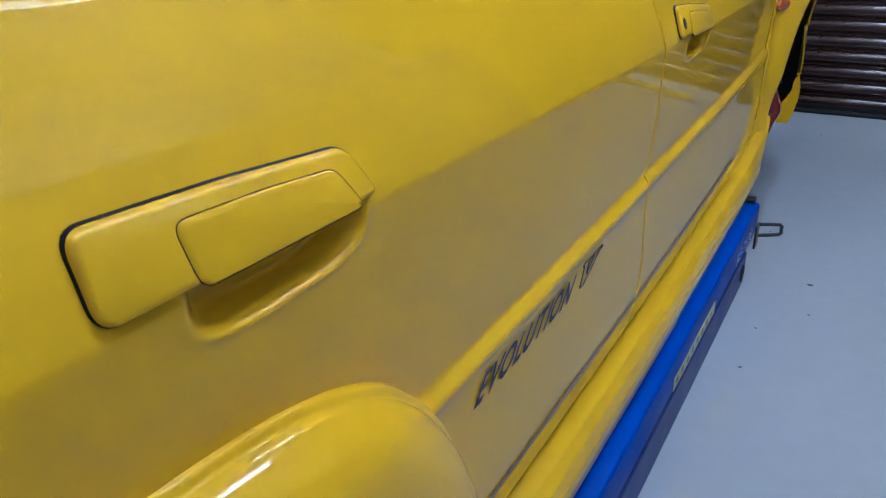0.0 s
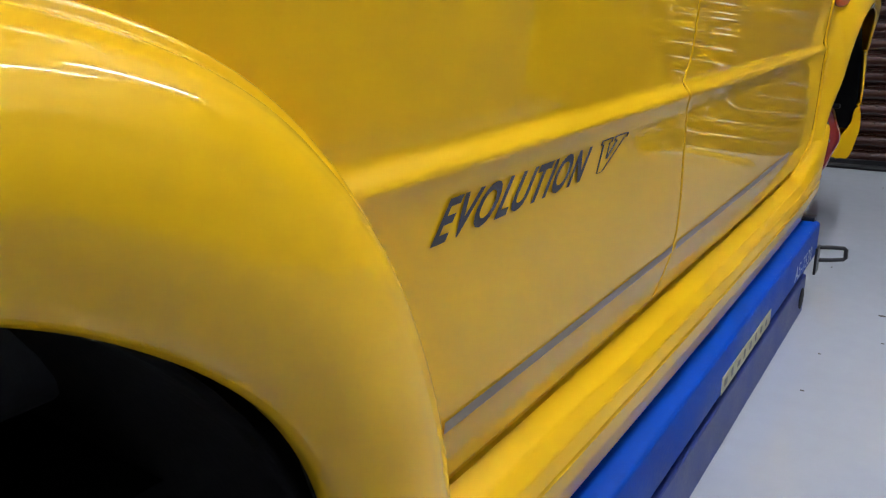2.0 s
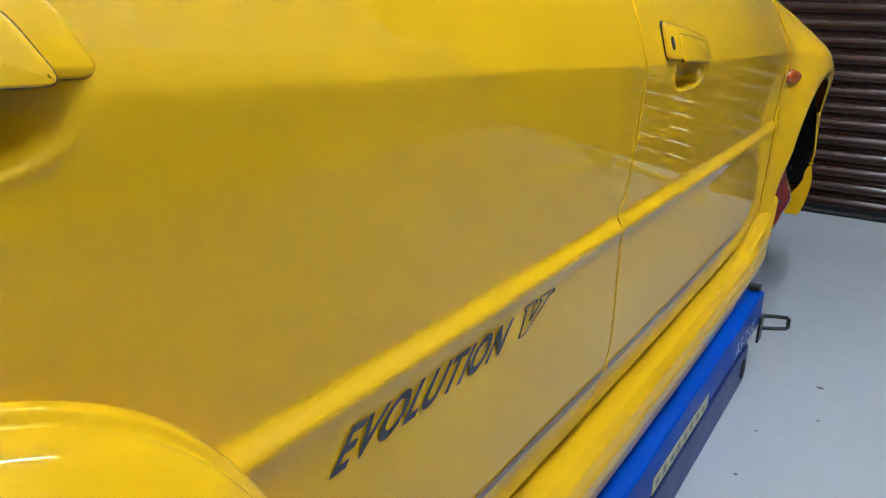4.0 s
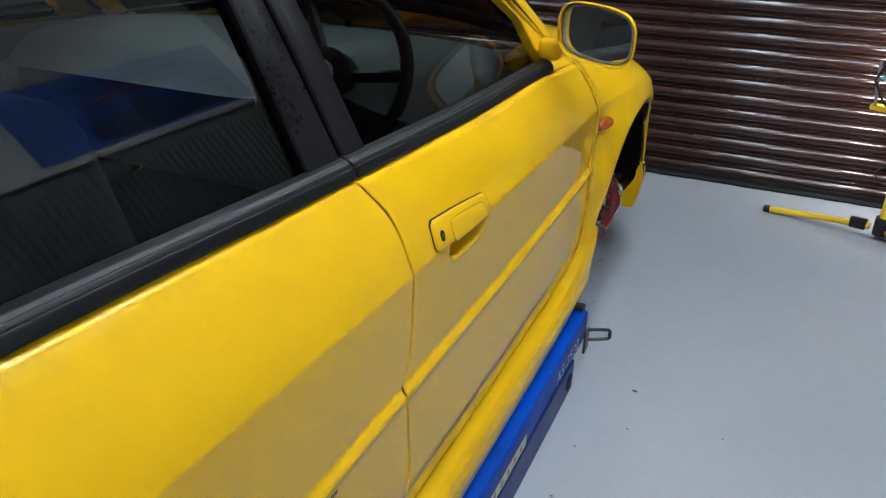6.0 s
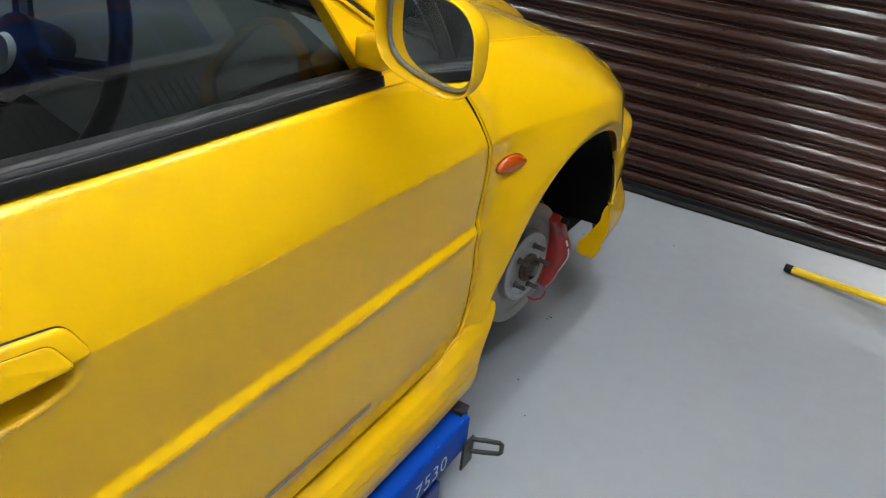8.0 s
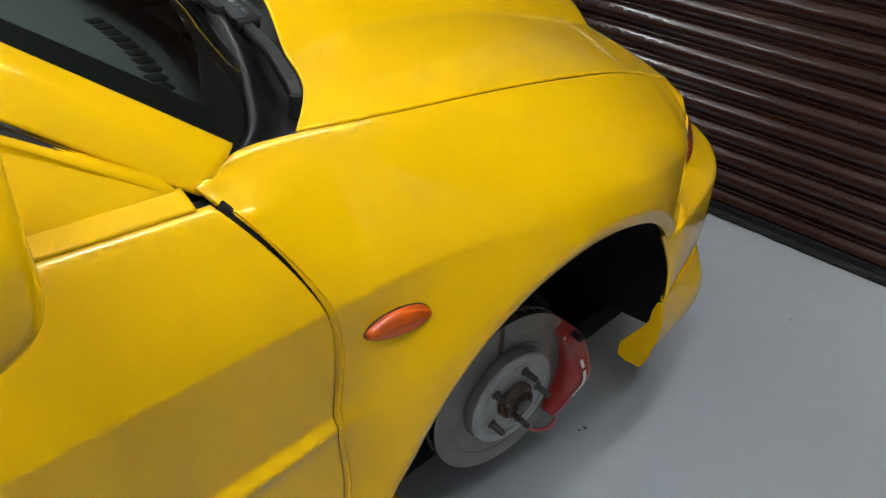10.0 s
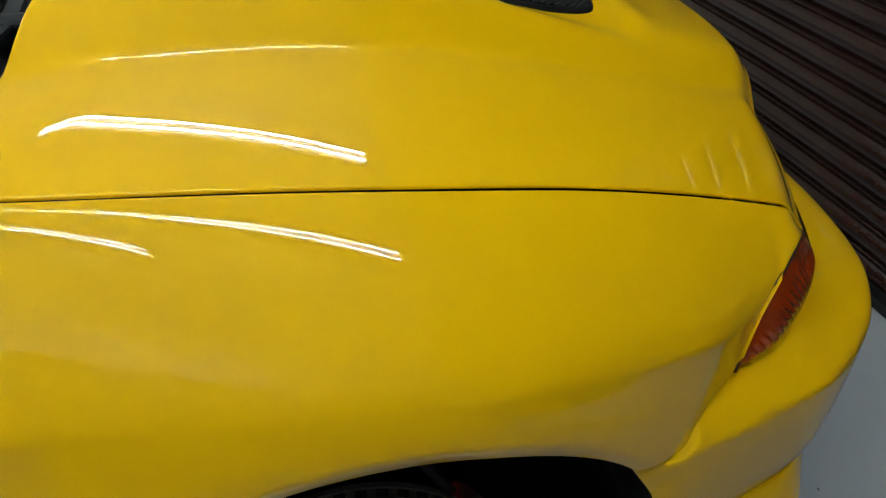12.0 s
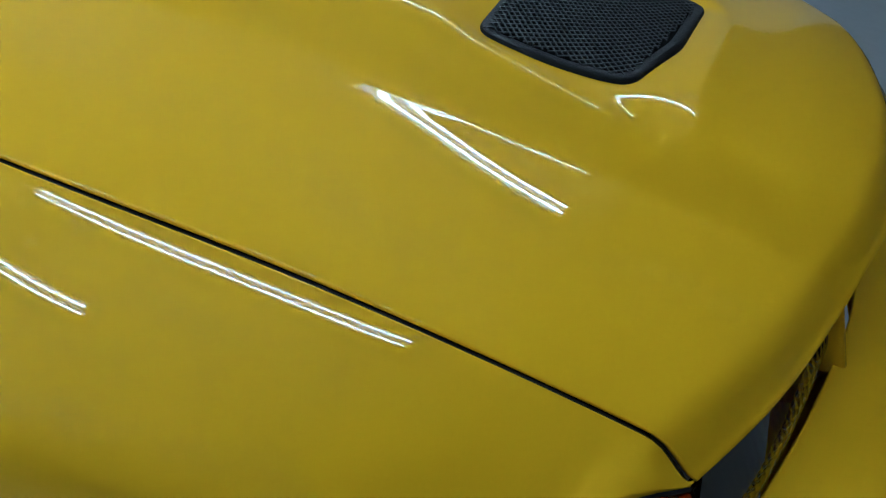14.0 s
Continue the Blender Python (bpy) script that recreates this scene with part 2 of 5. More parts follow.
def panel(name, fn, nu, nv, mat, parent=None, label="", out=(1, 0, 0), roll=0.004, s=1, us=None, vs=None):
    """A pressed sheet from fn(u, v), with its rim turned in. s=-1 makes it for the other side of the car."""
    us, vs = us or spaced(nu), vs or spaced(nv)
    P = np.array([[fn(u, v) for v in vs] for u in us], float)
    du, dv = np.gradient(P, axis=0), np.gradient(P, axis=1)
    N = np.cross(du, dv)
    N /= np.linalg.norm(N, axis=2, keepdims=True) + 1e-12
    flip = (N.reshape(-1, 3).mean(0) @ np.array(out)) < 0
    if flip:
        N = -N
    a, b = P.shape[:2]
    verts = list(P.reshape(-1, 3))
    faces = [(i * b + j, (i + 1) * b + j, (i + 1) * b + j + 1, i * b + j + 1) for i in range(a - 1) for j in range(b - 1)]
    rim = [(i, 0) for i in range(a)] + [(a - 1, j) for j in range(1, b)] + [(i, b - 1) for i in range(a - 2, -1, -1)] + [(0, j) for j in range(b - 2, 0, -1)]
    base, n = len(verts), len(rim)
    for depth in (0.0016, roll):
        for i, j in rim:
            t = np.zeros(3)
            if i == 0:
                t -= du[i, j] / (np.linalg.norm(du[i, j]) + 1e-9)
            if i == a - 1:
                t += du[i, j] / (np.linalg.norm(du[i, j]) + 1e-9)
            if j == 0:
                t -= dv[i, j] / (np.linalg.norm(dv[i, j]) + 1e-9)
            if j == b - 1:
                t += dv[i, j] / (np.linalg.norm(dv[i, j]) + 1e-9)
            t /= np.linalg.norm(t) + 1e-9
            verts.append(P[i, j] + t * 0.0012 - N[i, j] * depth)
    k0 = [i * b + j for i, j in rim]
    for k in range(n):
        m = (k + 1) % n
        faces.append((k0[k], base + k, base + m, k0[m]))
        faces.append((base + k, base + n + k, base + n + m, base + m))
    if flip:
        faces = [f[::-1] for f in faces]
    if s < 0:
        verts = [(-v[0], v[1], v[2]) for v in verts]
        faces = [f[::-1] for f in faces]
    return obj(name, verts, faces, mat, parent, label)


def round_outline(pts, r, n=6):
    """A closed outline with its corners rounded."""
    out = []
    m = len(pts)
    for i in range(m):
        p, a, b = (np.array(pts[k % m], float) for k in (i, i - 1, i + 1))
        rr = min(r, 0.45 * np.linalg.norm(a - p), 0.45 * np.linalg.norm(b - p))
        p0, p1 = p + (a - p) / np.linalg.norm(a - p) * rr, p + (b - p) / np.linalg.norm(b - p) * rr
        for k in range(n + 1):
            t = k / n
            out.append(tuple((1 - t) ** 2 * p0 + 2 * t * (1 - t) * p + t * t * p1))
    return out


def pad(name, outline, rings, surf, mat, parent=None, label="", s=1, hole=False):
    """A raised pad on a surface: surf(a, b, h) -> point; rings are (inset, height) pairs."""
    o = np.array(outline)
    c = o.mean(0)
    nxt, prv = np.roll(o, -1, 0), np.roll(o, 1, 0)
    tan = nxt - prv
    nor = np.stack([tan[:, 1], -tan[:, 0]], 1)
    nor /= np.linalg.norm(nor, axis=1, keepdims=True) + 1e-12
    if ((o - c) * nor).sum() < 0:
        nor = -nor
    verts, faces, n = [], [], len(o)
    for inset, h in rings:
        for p in o - nor * inset:
            v = surf(p[0], p[1], h)
            verts.append((v[0] * s, v[1], v[2]))
    for r in range(len(rings) - 1):
        for k in range(n):
            m = (k + 1) % n
            faces.append((r * n + k, r * n + m, (r + 1) * n + m, (r + 1) * n + k))
    if not hole:
        faces.append(tuple((len(rings) - 1) * n + k for k in range(n)))
    bm = bmesh.new()
    vs = [bm.verts.new(v) for v in verts]
    for f in faces:
        bm.faces.new([vs[i] for i in f])
    bmesh.ops.recalc_face_normals(bm, faces=bm.faces)
    me = bpy.data.meshes.new(name)
    bm.to_mesh(me)
    bm.free()
    me.materials.append(mat)
    me.polygons.foreach_set("use_smooth", [True] * len(me.polygons))
    me.set_sharp_from_angle(angle=radians(40))
    ob = new(name, me)
    if parent is not None:
        ob.parent = parent
    if label:
        ob["label"] = label
    return ob


def lettering(name, text, surf, mat, parent, size, label="", shear=0.0, width=1.0, offset=0.0):
    """Text laid on a surface: surf(a, b) -> point, a along the line of writing, b upwards."""
    cu = bpy.data.curves.new(name, "FONT")
    cu.body, cu.size, cu.resolution_u, cu.offset, cu.space_character = text, size, 4, offset, 1.12
    tmp = new(name + "_line", cu)
    bpy.context.view_layer.update()
    me0 = tmp.evaluated_get(bpy.context.evaluated_depsgraph_get()).to_mesh()
    co = [v.co.copy() for v in me0.vertices]
    faces = [tuple(p.vertices) for p in me0.polygons]
    bpy.data.objects.remove(tmp)
    o = obj(name, [surf((c.x + shear * c.y) * width, c.y) for c in co], faces, mat, parent, label, smooth=False)
    return o


# ---- room ----
WALL_Y, X0, X1, Y1, CEIL_Z = 1.50, -3.6, 2.95, -5.2, 3.0
floor = tagged(part("floor", bm_box(X0, X1, Y1, WALL_Y + 0.25, -0.2, 0.0), EPOXY), "pale grey glossy epoxy workshop floor", "floor", kind="structure")
tagged(part("ceiling", bm_box(X0, X1, Y1, WALL_Y + 0.25, CEIL_Z, CEIL_Z + 0.15), CEIL), "plain pale workshop ceiling", "ceiling", kind="structure")
tagged(part("wall_east", bm_box(X1, X1 + 0.2, Y1, WALL_Y + 0.25, -0.2, CEIL_Z + 0.15), WALL), "white painted workshop wall", "wall", kind="structure")
tagged(part("wall_west", bm_box(X0 - 0.2, X0, Y1, WALL_Y + 0.25, -0.2, CEIL_Z + 0.15), WALL), "white painted workshop wall", "wall", kind="structure")
tagged(part("wall_south", bm_box(X0 - 0.2, X1 + 0.2, Y1 - 0.2, Y1, -0.2, CEIL_Z + 0.15), WALL), "white painted workshop wall", "wall", kind="structure")
tagged(part("wall_north", bm_box(X0 - 0.2, X1 + 0.2, WALL_Y + 0.25, WALL_Y + 0.4, -0.2, CEIL_Z + 0.15), WALL), "wall behind the roller shutter", "wall", kind="structure")

# roller shutter: curved slats one above the other
shutter = empty("roller_shutter", "dark brown glossy steel roller shutter, closed", "roller shutter", (0, WALL_Y, 0), kind="structure")


def slat_mesh(x0, x1, pitch):
    prof = []
    for k in range(13):
        a = k / 12
        z = 0.011 + a * (pitch - 0.017)
        prof.append((-0.017 * math.sin(math.pi * a) ** 0.8, z))
    prof = [(0.004, 0.000), (-0.004, 0.0015), (-0.006, 0.005), (-0.003, 0.0085), (0.002, 0.0095)] + prof + [(0.003, pitch - 0.005), (0.004, pitch - 0.0005)]
    v, f = [], []
    n = len(prof)
    for x in (x0, x1):
        v += [(x, p[0], p[1]) for p in prof]
    for k in range(n - 1):
        f.append((k, k + n, k + 1 + n, k + 1))
    me = bpy.data.meshes.new("slat")
    me.from_pydata(v, [], f)
    me.materials.append(SHUTTER)
    me.polygons.foreach_set("use_smooth", [True] * len(me.polygons))
    me.set_sharp_from_angle(angle=radians(50))
    return me


PITCH = 0.0722
slat_me = slat_mesh(X0, X1, PITCH)
for k in range(41):
    o = new("slat", slat_me)
    o.parent = shutter
    o.location = (0, 0, 0.0138 + k * PITCH)
bm = bm_box(X0, X1, -0.030, -0.019, 0.016, 0.046, 0.003)
part("bottom_rail", bm, SHUTTER_RAIL, shutter, "dark bottom rail with scuffed rubber")
bm = bmesh.new()
rr = random.Random(5)
pts = []
for k in range(140):
    x = X0 + k * (X1 - X0) / 139
    pts.append((x, -0.028 - 0.004 * rr.random(), 0.010 + 0.003 * rr.random()))
part("rubber_seal", bm_tube(pts, 0.013, 8), RUBBER, shutter, "black rubber floor seal", smooth=True)

# ceiling tubes: long battens in line with the car
tube_group = "ceiling tube lights"


def batten(x, y, length):
    b = empty("tube_light", "white double fluorescent tube batten on the ceiling", "ceiling light", (x, y, CEIL_Z - 0.3), tube_group)
    part("housing", bm_box(-0.06, 0.06, -length / 2, length / 2, 0.02, 0.07, 0.006), WALL, b)
    for dx in (-0.030, 0.030):
        tube("tube", [(dx, -length / 2 + 0.02, 0), (dx, length / 2 - 0.02, 0)], 0.007, TUBE, b, n=10)
    for yy in (-length / 2 + 0.2, length / 2 - 0.2):
        part("hanger", bm_tube([(0, yy, 0.07), (0, yy, 0.3)], 0.004, 6), ALU, b)
    return b


for bx, by in ((-1.2, 0.35), (-1.2, -1.75), (-1.2, -3.85), (1.05, 0.35), (1.35, -1.85), (1.70, -0.95)):
    batten(bx, by, 1.7)


# ---- car ----
car = empty("car", "bright yellow sports saloon without wheels on a low lift", "car", (0, 0, 0))
FW, FR = (0.012, 0.366), 0.356
RW, RR, RO = (-2.510, 0.360), 0.314, 0.450
crease_z = smooth_table([(-3.4, 0.875), (-2.4, 0.862), (-1.5, 0.833), (-0.95, 0.818), (-0.41, 0.805), (0, 0.79)])
belt_z = smooth_table([(-3.4, 1.06), (-2.15, 1.010), (-1.95, 1.002), (-1.69, 0.987), (-1.5, 0.977), (-1.05, 0.957), (-0.72, 0.949), (-0.48, 0.935)])


def soft(x, w):
    return x if x > 30 * w else w * math.log1p(math.exp(x / w))


def side_x(y, z):
    d = z - crease_z(y)
    up, dn = soft(d, 0.0016), soft(-d, 0.0016)
    x = 0.851 - 0.25 * up - 1.25 * up * up - 0.075 * dn
    # the ridge stands out from the panel above it, and the foot of the door falls almost straight
    x += 0.045 * soft(0.62 - z, 0.010) - 0.20 * soft(0.420 - z, 0.010)
    ridge = 1 - sstep(-0.5, -0.3, y)
    x += 0.007 * (1 - sstep(0.628, 0.650, z))
    x += 0.005 * math.exp(-(((z - 0.633) / (0.008 if z > 0.633 else 0.015)) ** 2)) * ridge
    e = soft(z - belt_z(y) + 0.011, 0.0015)
    x -= 62.0 * e * e
    return x - (0.013 if y > -1.3 else 0.003) * (y + 1.3) ** 2


def dish(y, z, y0, z0):
    """Finger hollow under a door handle, with a clear rim."""
    a, b = (y - y0) / 0.079, (z - z0) / 0.034
    r = (abs(a) ** 3.4 + abs(b) ** 3.0) ** (1 / 3.2)
    return -0.024 * (1 - sstep(0.66, 1.0, r)) + 0.0012 * math.exp(-((r - 1.03) / 0.07) ** 2)


def coons(lo, hi, left, right, skin):
    def f(u, v):
        y = left(0.7) * (1 - u) + right(0.7) * u
        for _ in range(8):
            z = lo(y) * (1 - v) + hi(y) * v
            y = left(z) * (1 - u) + right(z) * u
        z = lo(y) * (1 - v) + hi(y) * v
        return (skin(y, z), y, z)
    return f


def flare_edge(z):
    ri = RO - 0.052
    if z > RW[1] + ri * 0.985:
        return -2.57
    return max(-2.57, RW[0] + math.sqrt(max(ri ** 2 - (z - RW[1]) ** 2, 1e-5)))


b_gap = smooth_table([(0.30, -1.555), (0.335, -1.533), (0.40, -1.497), (0.45, -1.480), (0.56, -1.486), (0.61, -1.493), (0.64, -1.501), (0.67, -1.485), (0.70, -1.479), (0.81, -1.485), (0.87, -1.489), (0.93, -1.500), (0.97, -1.525), (1.05, -1.54)])
f_gap = smooth_table([(0.30, -0.458), (0.348, -0.438), (0.42, -0.411), (0.49, -0.397), (0.56, -0.397), (0.624, -0.404), (0.70, -0.402), (0.787, -0.407), (0.84, -0.428), (0.90, -0.463), (0.945, -0.496)])
FH = (-1.304, 0.8525)
RH = (-2.313, 0.890)
GAP = 0.0034


def door_columns(u0, u1):
    """Even steps with close ones round the handle."""
    return [0, 0.003] + [0.008 * k for k in range(1, 125) if not u0 <= 0.008 * k <= u1] + [u0 + (u1 - u0) * k / 70 for k in range(71)] + [0.997, 1]


# rows of the doors, close together at the ridge, the crease and the top edge
DOOR_ROWS = [0, 0.003] + [k * 0.02 for k in range(1, 21)] + [0.40 + 0.005 * k for k in range(1, 24)] + [0.53 + 0.01 * k for k in range(16)] + [0.69 + 0.003 * k for k in range(24)] + [0.762 + 0.0016 * k for k in range(20)] + [0.80 + 0.01 * k for k in range(16)] + [0.955 + 0.003 * k for k in range(14)] + [0.998, 1]
for s in (1, -1):
    fd = panel("front_door", coons(lambda y: 0.360, lambda y: belt_z(y), lambda z: b_gap(z) + GAP, lambda z: f_gap(z) - GAP,
               lambda y, z: side_x(y, z) + dish(y, z, FH[0] + 0.018, FH[1] - 0.029)), 120, 100, YELLOW, car, "yellow front door with a ridge along its lower half", s=s, us=sorted(door_columns(0.085, 0.285)), vs=DOOR_ROWS)
    rd = panel("rear_door", coons(lambda y: 0.360, lambda y: belt_z(y), lambda z: flare_edge(z) + 0.003, lambda z: b_gap(z) - GAP,
               lambda y, z: side_x(y, z) + dish(y, z, RH[0] + 0.018, RH[1] - 0.029)), 120, 100, YELLOW, car, "yellow rear door cut round the wheel arch", s=s, us=sorted(door_columns(0.15, 0.345)), vs=DOOR_ROWS)

    # door handles: plate, flap, and a lock on the front one
    for door, (hy, hz), lock, tilt in ((fd, FH, True, -0.055), (rd, RH, False, -0.027)):
        def on_door(a, b, h, hy=hy, hz=hz, tilt=tilt):
            y, z = hy + a, hz + b + tilt * a
            lo, hi = side_x(y, hz - 0.030 + tilt * a), side_x(y, hz + 0.024 + tilt * a)
            return (lo + (hi - lo) * (b + 0.030) / 0.054 + h + 0.0015, y, z)
        plate = round_outline([(-0.109, -0.023), (-0.107, 0.0240), (-0.012, 0.0205), (0.092, 0.0130), (0.111, -0.0225)], 0.012)
        h = pad("door_handle", plate, [(-0.0010, -0.004), (-0.0004, 0.0025), (0.0010, 0.0050), (0.0035, 0.0064)], on_door, YELLOW, door, "yellow pull handle in a raised surround", s=s)
        pad("handle_seal", plate, [(-0.0014, -0.006), (-0.0012, 0.0006), (0.0004, 0.0030)], on_door, RUBBER, h, "thin black gasket", s=s, hole=True)
        flap = round_outline([(-0.051, -0.0245), (-0.054, 0.0115), (0.010, 0.0095), (0.073, 0.0045), (0.090, -0.0250)], 0.009)
        pad("seam", flap, [(-0.0006, 0.002), (-0.0006, 0.0065), (0.0004, 0.0065)], on_door, RUBBER, h, "dark joint round the flap", s=s, hole=True)
        pad("flap", flap, [(0.0, -0.004), (0.0, 0.0066), (0.0010, 0.0076), (0.004, 0.0082)], on_door, YELLOW, h, "yellow pull flap", s=s)
        if lock:
            ring = [(-0.087 + 0.0062 * math.cos(k * math.pi / 10), -0.002 + 0.0080 * math.sin(k * math.pi / 10)) for k in range(20)]
            pad("lock", ring, [(-0.001, 0.005), (-0.0005, 0.0072), (0.0008, 0.0078), (0.0018, 0.0070)], on_door, RUBBER, h, "black lock barrel", s=s)
            ring = [(-0.087 + 0.0034 * math.cos(k * math.pi / 8), -0.002 + 0.0048 * math.sin(k * math.pi / 8)) for k in range(16)]
            pad("key_slot", ring, [(0, 0.006), (0.0006, 0.0088)], on_door, STUD, h, s=s)

    # black tubes added inside the shut lines, so that the gaps read as dark
    for line, z0, z1, nm in ((b_gap, 0.362, 0.965, rd), (f_gap, 0.362, 0.93, fd)):
        pts = [(s * (side_x(line(z), z) - 0.0108), line(z), z) for z in [z0 + (z1 - z0) * k / 40 for k in range(41)]]
        tube("shut_line_shade", pts, 0.0075, RUBBER, nm, "black tube added to give the shut line its shade", n=6)

    # rear quarter and its wheel arch blister
    def quarter(u, v):
        # from the blister up to the belt and back to the tail
        y = -2.575 - 0.925 * u
        lo = RW[1] + math.sqrt(max((RO - 0.052) ** 2 - (y - RW[0]) ** 2, 0)) if abs(y - RW[0]) < RO - 0.052 else 0.36
        hi = belt_z(y)
        z = lo * (1 - v) + hi * v
        tuck = 0.10 * sstep(-2.9, -3.55, y)
        return (side_x(y, z) - tuck, y, z)
    panel("rear_quarter", quarter, 60, 60, YELLOW, car, "yellow rear quarter panel", s=s)

    def blister(u, v):
        a = math.radians(-14 + 206 * u)
        prof = [(RO + 0.002, -0.006), (RO - 0.001, 0.006), (RO - 0.008, 0.009), (RO - 0.0105, 0.016), (RO - 0.018, 0.027), (RO - 0.030, 0.0385), (RO - 0.047, 0.047), (RO - 0.068, 0.0515), (RO - 0.09, 0.0525), (RR + 0.028, 0.049), (RR + 0.012, 0.042), (RR + 0.003, 0.034), (RR, 0.026), (RR + 0.001, 0.016)]
        k = v * (len(prof) - 1)
        i = min(int(k), len(prof) - 2)
        t = k - i
        r, dx = (prof[i][n] * (1 - t) + prof[i + 1][n] * t for n in (0, 1))
        r += (0.013 * math.exp(-((a - 0.66) / 0.36) ** 2) - 0.042 * sstep(0.80, 1.5, a)) * sstep(RR + 0.03, RO - 0.02, r) + (0.015 * math.exp(-((a - 0.45) / 0.40) ** 2) - 0.010 * sstep(0.9, 1.5, a)) * (1 - sstep(RR + 0.03, RO - 0.02, r))
        y, z = RW[0] + r * math.cos(a), RW[1] + r * math.sin(a)
        return (0.838 + dx, y, z)
    panel("rear_arch", blister, 96, 45, YELLOW, car, "yellow flared rear wheel arch", s=s)

    # side skirt
    def skirt(u, v):
        y = -2.10 + (2.10 - 0.322) * u
        front = min(max((u - 0.885) / 0.115, 0), 1) ** 1.15
        back = [(0.772, 0.352), (0.790, 0.350), (0.791, 0.343), (0.797, 0.343), (0.798, 0.3475), (0.808, 0.3455), (0.809, 0.340), (0.814, 0.3395), (0.838, 0.325), (0.850, 0.309), (0.8550, 0.292), (0.8520, 0.2885), (0.8550, 0.285), (0.855, 0.265), (0.850, 0.238), (0.80, 0.218), (0.70, 0.217)]
        fore = [(0.800, 0.436), (0.832, 0.444), (0.842, 0.446), (0.848, 0.445), (0.8515, 0.4435), (0.854, 0.441), (0.856, 0.436), (0.857, 0.430), (0.858, 0.395), (0.857, 0.350), (0.855, 0.312), (0.8535, 0.308), (0.855, 0.304), (0.853, 0.280), (0.846, 0.250), (0.80, 0.226), (0.70, 0.222)]
        k = v * (len(back) - 1)
        i = min(int(k), len(back) - 2)
        t = k - i
        x, z = ((back[i][n] * (1 - t) + back[i + 1][n] * t) * (1 - front) + (fore[i][n] * (1 - t) + fore[i + 1][n] * t) * front for n in (0, 1))
        # the front end lies against the wing and slopes back towards its foot
        x -= 0.016 * (1 - sstep(-0.43, -0.33, y)) * sstep(0.36, 0.42, z) * front
        y -= 0.042 * front * sstep(0.44, 0.32, z)
        return (x - 0.006 * (y + 1.3) ** 2 * (1 - front), y, z)
    sk = panel("side_skirt", skirt, 100, 96, YELLOW, car, "yellow moulded side skirt under the doors", out=(1, 0, 0), s=s)
    sk.data.set_sharp_from_angle(angle=radians(24))

    # sill step between door and skirt
    def sill(u, v):
        y = -2.06 + 1.62 * u
        return (0.765 + 0.012 * v - 0.006 * (y + 1.3) ** 2, y, 0.345 - 0.03 * v)
    panel("sill", sill, 20, 2, DARK, car, "dark sill joint", s=s)

    # dark shell behind the shut lines
    def shell(u, v):
        y = -3.40 + 2.99 * u
        lo = 0.36
        if abs(y - RW[0]) < RO - 0.08:
            lo = RW[1] + math.sqrt((RO - 0.08) ** 2 - (y - RW[0]) ** 2)
        z = lo * (1 - v) + (belt_z(y) - 0.01) * v
        return (side_x(y, z) - 0.040 - 0.10 * sstep(-2.9, -3.4, y), y, z)
    panel("inner_shell", shell, 70, 12, DARK, car, "dark inner body behind the panels", s=s)

    # black trim under the windows, one strip on each door
    for y0, y1, door in ((-1.522, -0.655, fd), (-2.40, -1.528, rd)):
        def belt(u, v, y0=y0, y1=y1):
            y = y0 + (y1 - y0) * u
            prof = [(0.7760, -0.001), (0.7865, 0.000), (0.7880, 0.0015), (0.7842, 0.0150), (0.7835, 0.0158), (0.7818, 0.0155), (0.7812, 0.0170), (0.7785, 0.0205), (0.7765, 0.0212), (0.7725, 0.0245), (0.760, 0.026)]
            k = v * (len(prof) - 1)
            i = min(int(k), len(prof) - 2)
            t = k - i
            x, z = (prof[i][n] * (1 - t) + prof[i + 1][n] * t for n in (0, 1))
            return (x - 0.010 * (y + 1.3) ** 2 + 0.0015, y, belt_z(y) + z + 0.0015)
        panel("belt_trim", belt, 40, 40, BLACK_TRIM, door, "black rubber and plastic strip under the window", out=(1, 0, 0.5), s=s)


def cabin_x(y, z):
    return 0.770 - 0.010 * (y + 1.3) ** 2 - 0.40 * (z - belt_z(max(y, -3.0))) - 0.22 * max(z - 1.1, 0) ** 2


def on_cabin(a, b, h):
    return (cabin_x(a, b) + h, a, b)


def frame_pad(name, outline, h, mat, parent, label, s, r=0.012, depth=-0.02, soft_edge=0.003):
    """A frame member: the outline subdivided so that it follows the cabin's curve."""
    pts = round_outline(outline, r, 3)
    fine = []
    for p, q in zip(pts, pts[1:] + pts[:1]):
        n = max(1, int(math.dist(p, q) / 0.04))
        fine += [(p[0] + (q[0] - p[0]) * k / n, p[1] + (q[1] - p[1]) * k / n) for k in range(n)]
    return pad(name, fine, [(-0.0005, depth), (0, h - soft_edge), (soft_edge, h)], on_cabin, mat, parent, label, s=s)


def window_grid(name, left, right, lo, hi, mat, parent, label, s, h=-0.006):
    def f(u, v):
        z = lo + (hi - lo) * v
        y = left(v) * (1 - u) + right(v) * u
        b = belt_z(y)
        z = b + 0.02 + (hi - b - 0.02) * v
        return (cabin_x(y, z) + h, y, z)
    P = [f(u / 24, v / 12) for u in range(25) for v in range(13)]
    faces = [(i * 13 + j, (i + 1) * 13 + j, (i + 1) * 13 + j + 1, i * 13 + j + 1) for i in range(24) for j in range(12)]
    if s < 0:
        P = [(-p[0], p[1], p[2]) for p in P]
        faces = [q[::-1] for q in faces]
    return obj(name, P, faces, mat, parent, label)


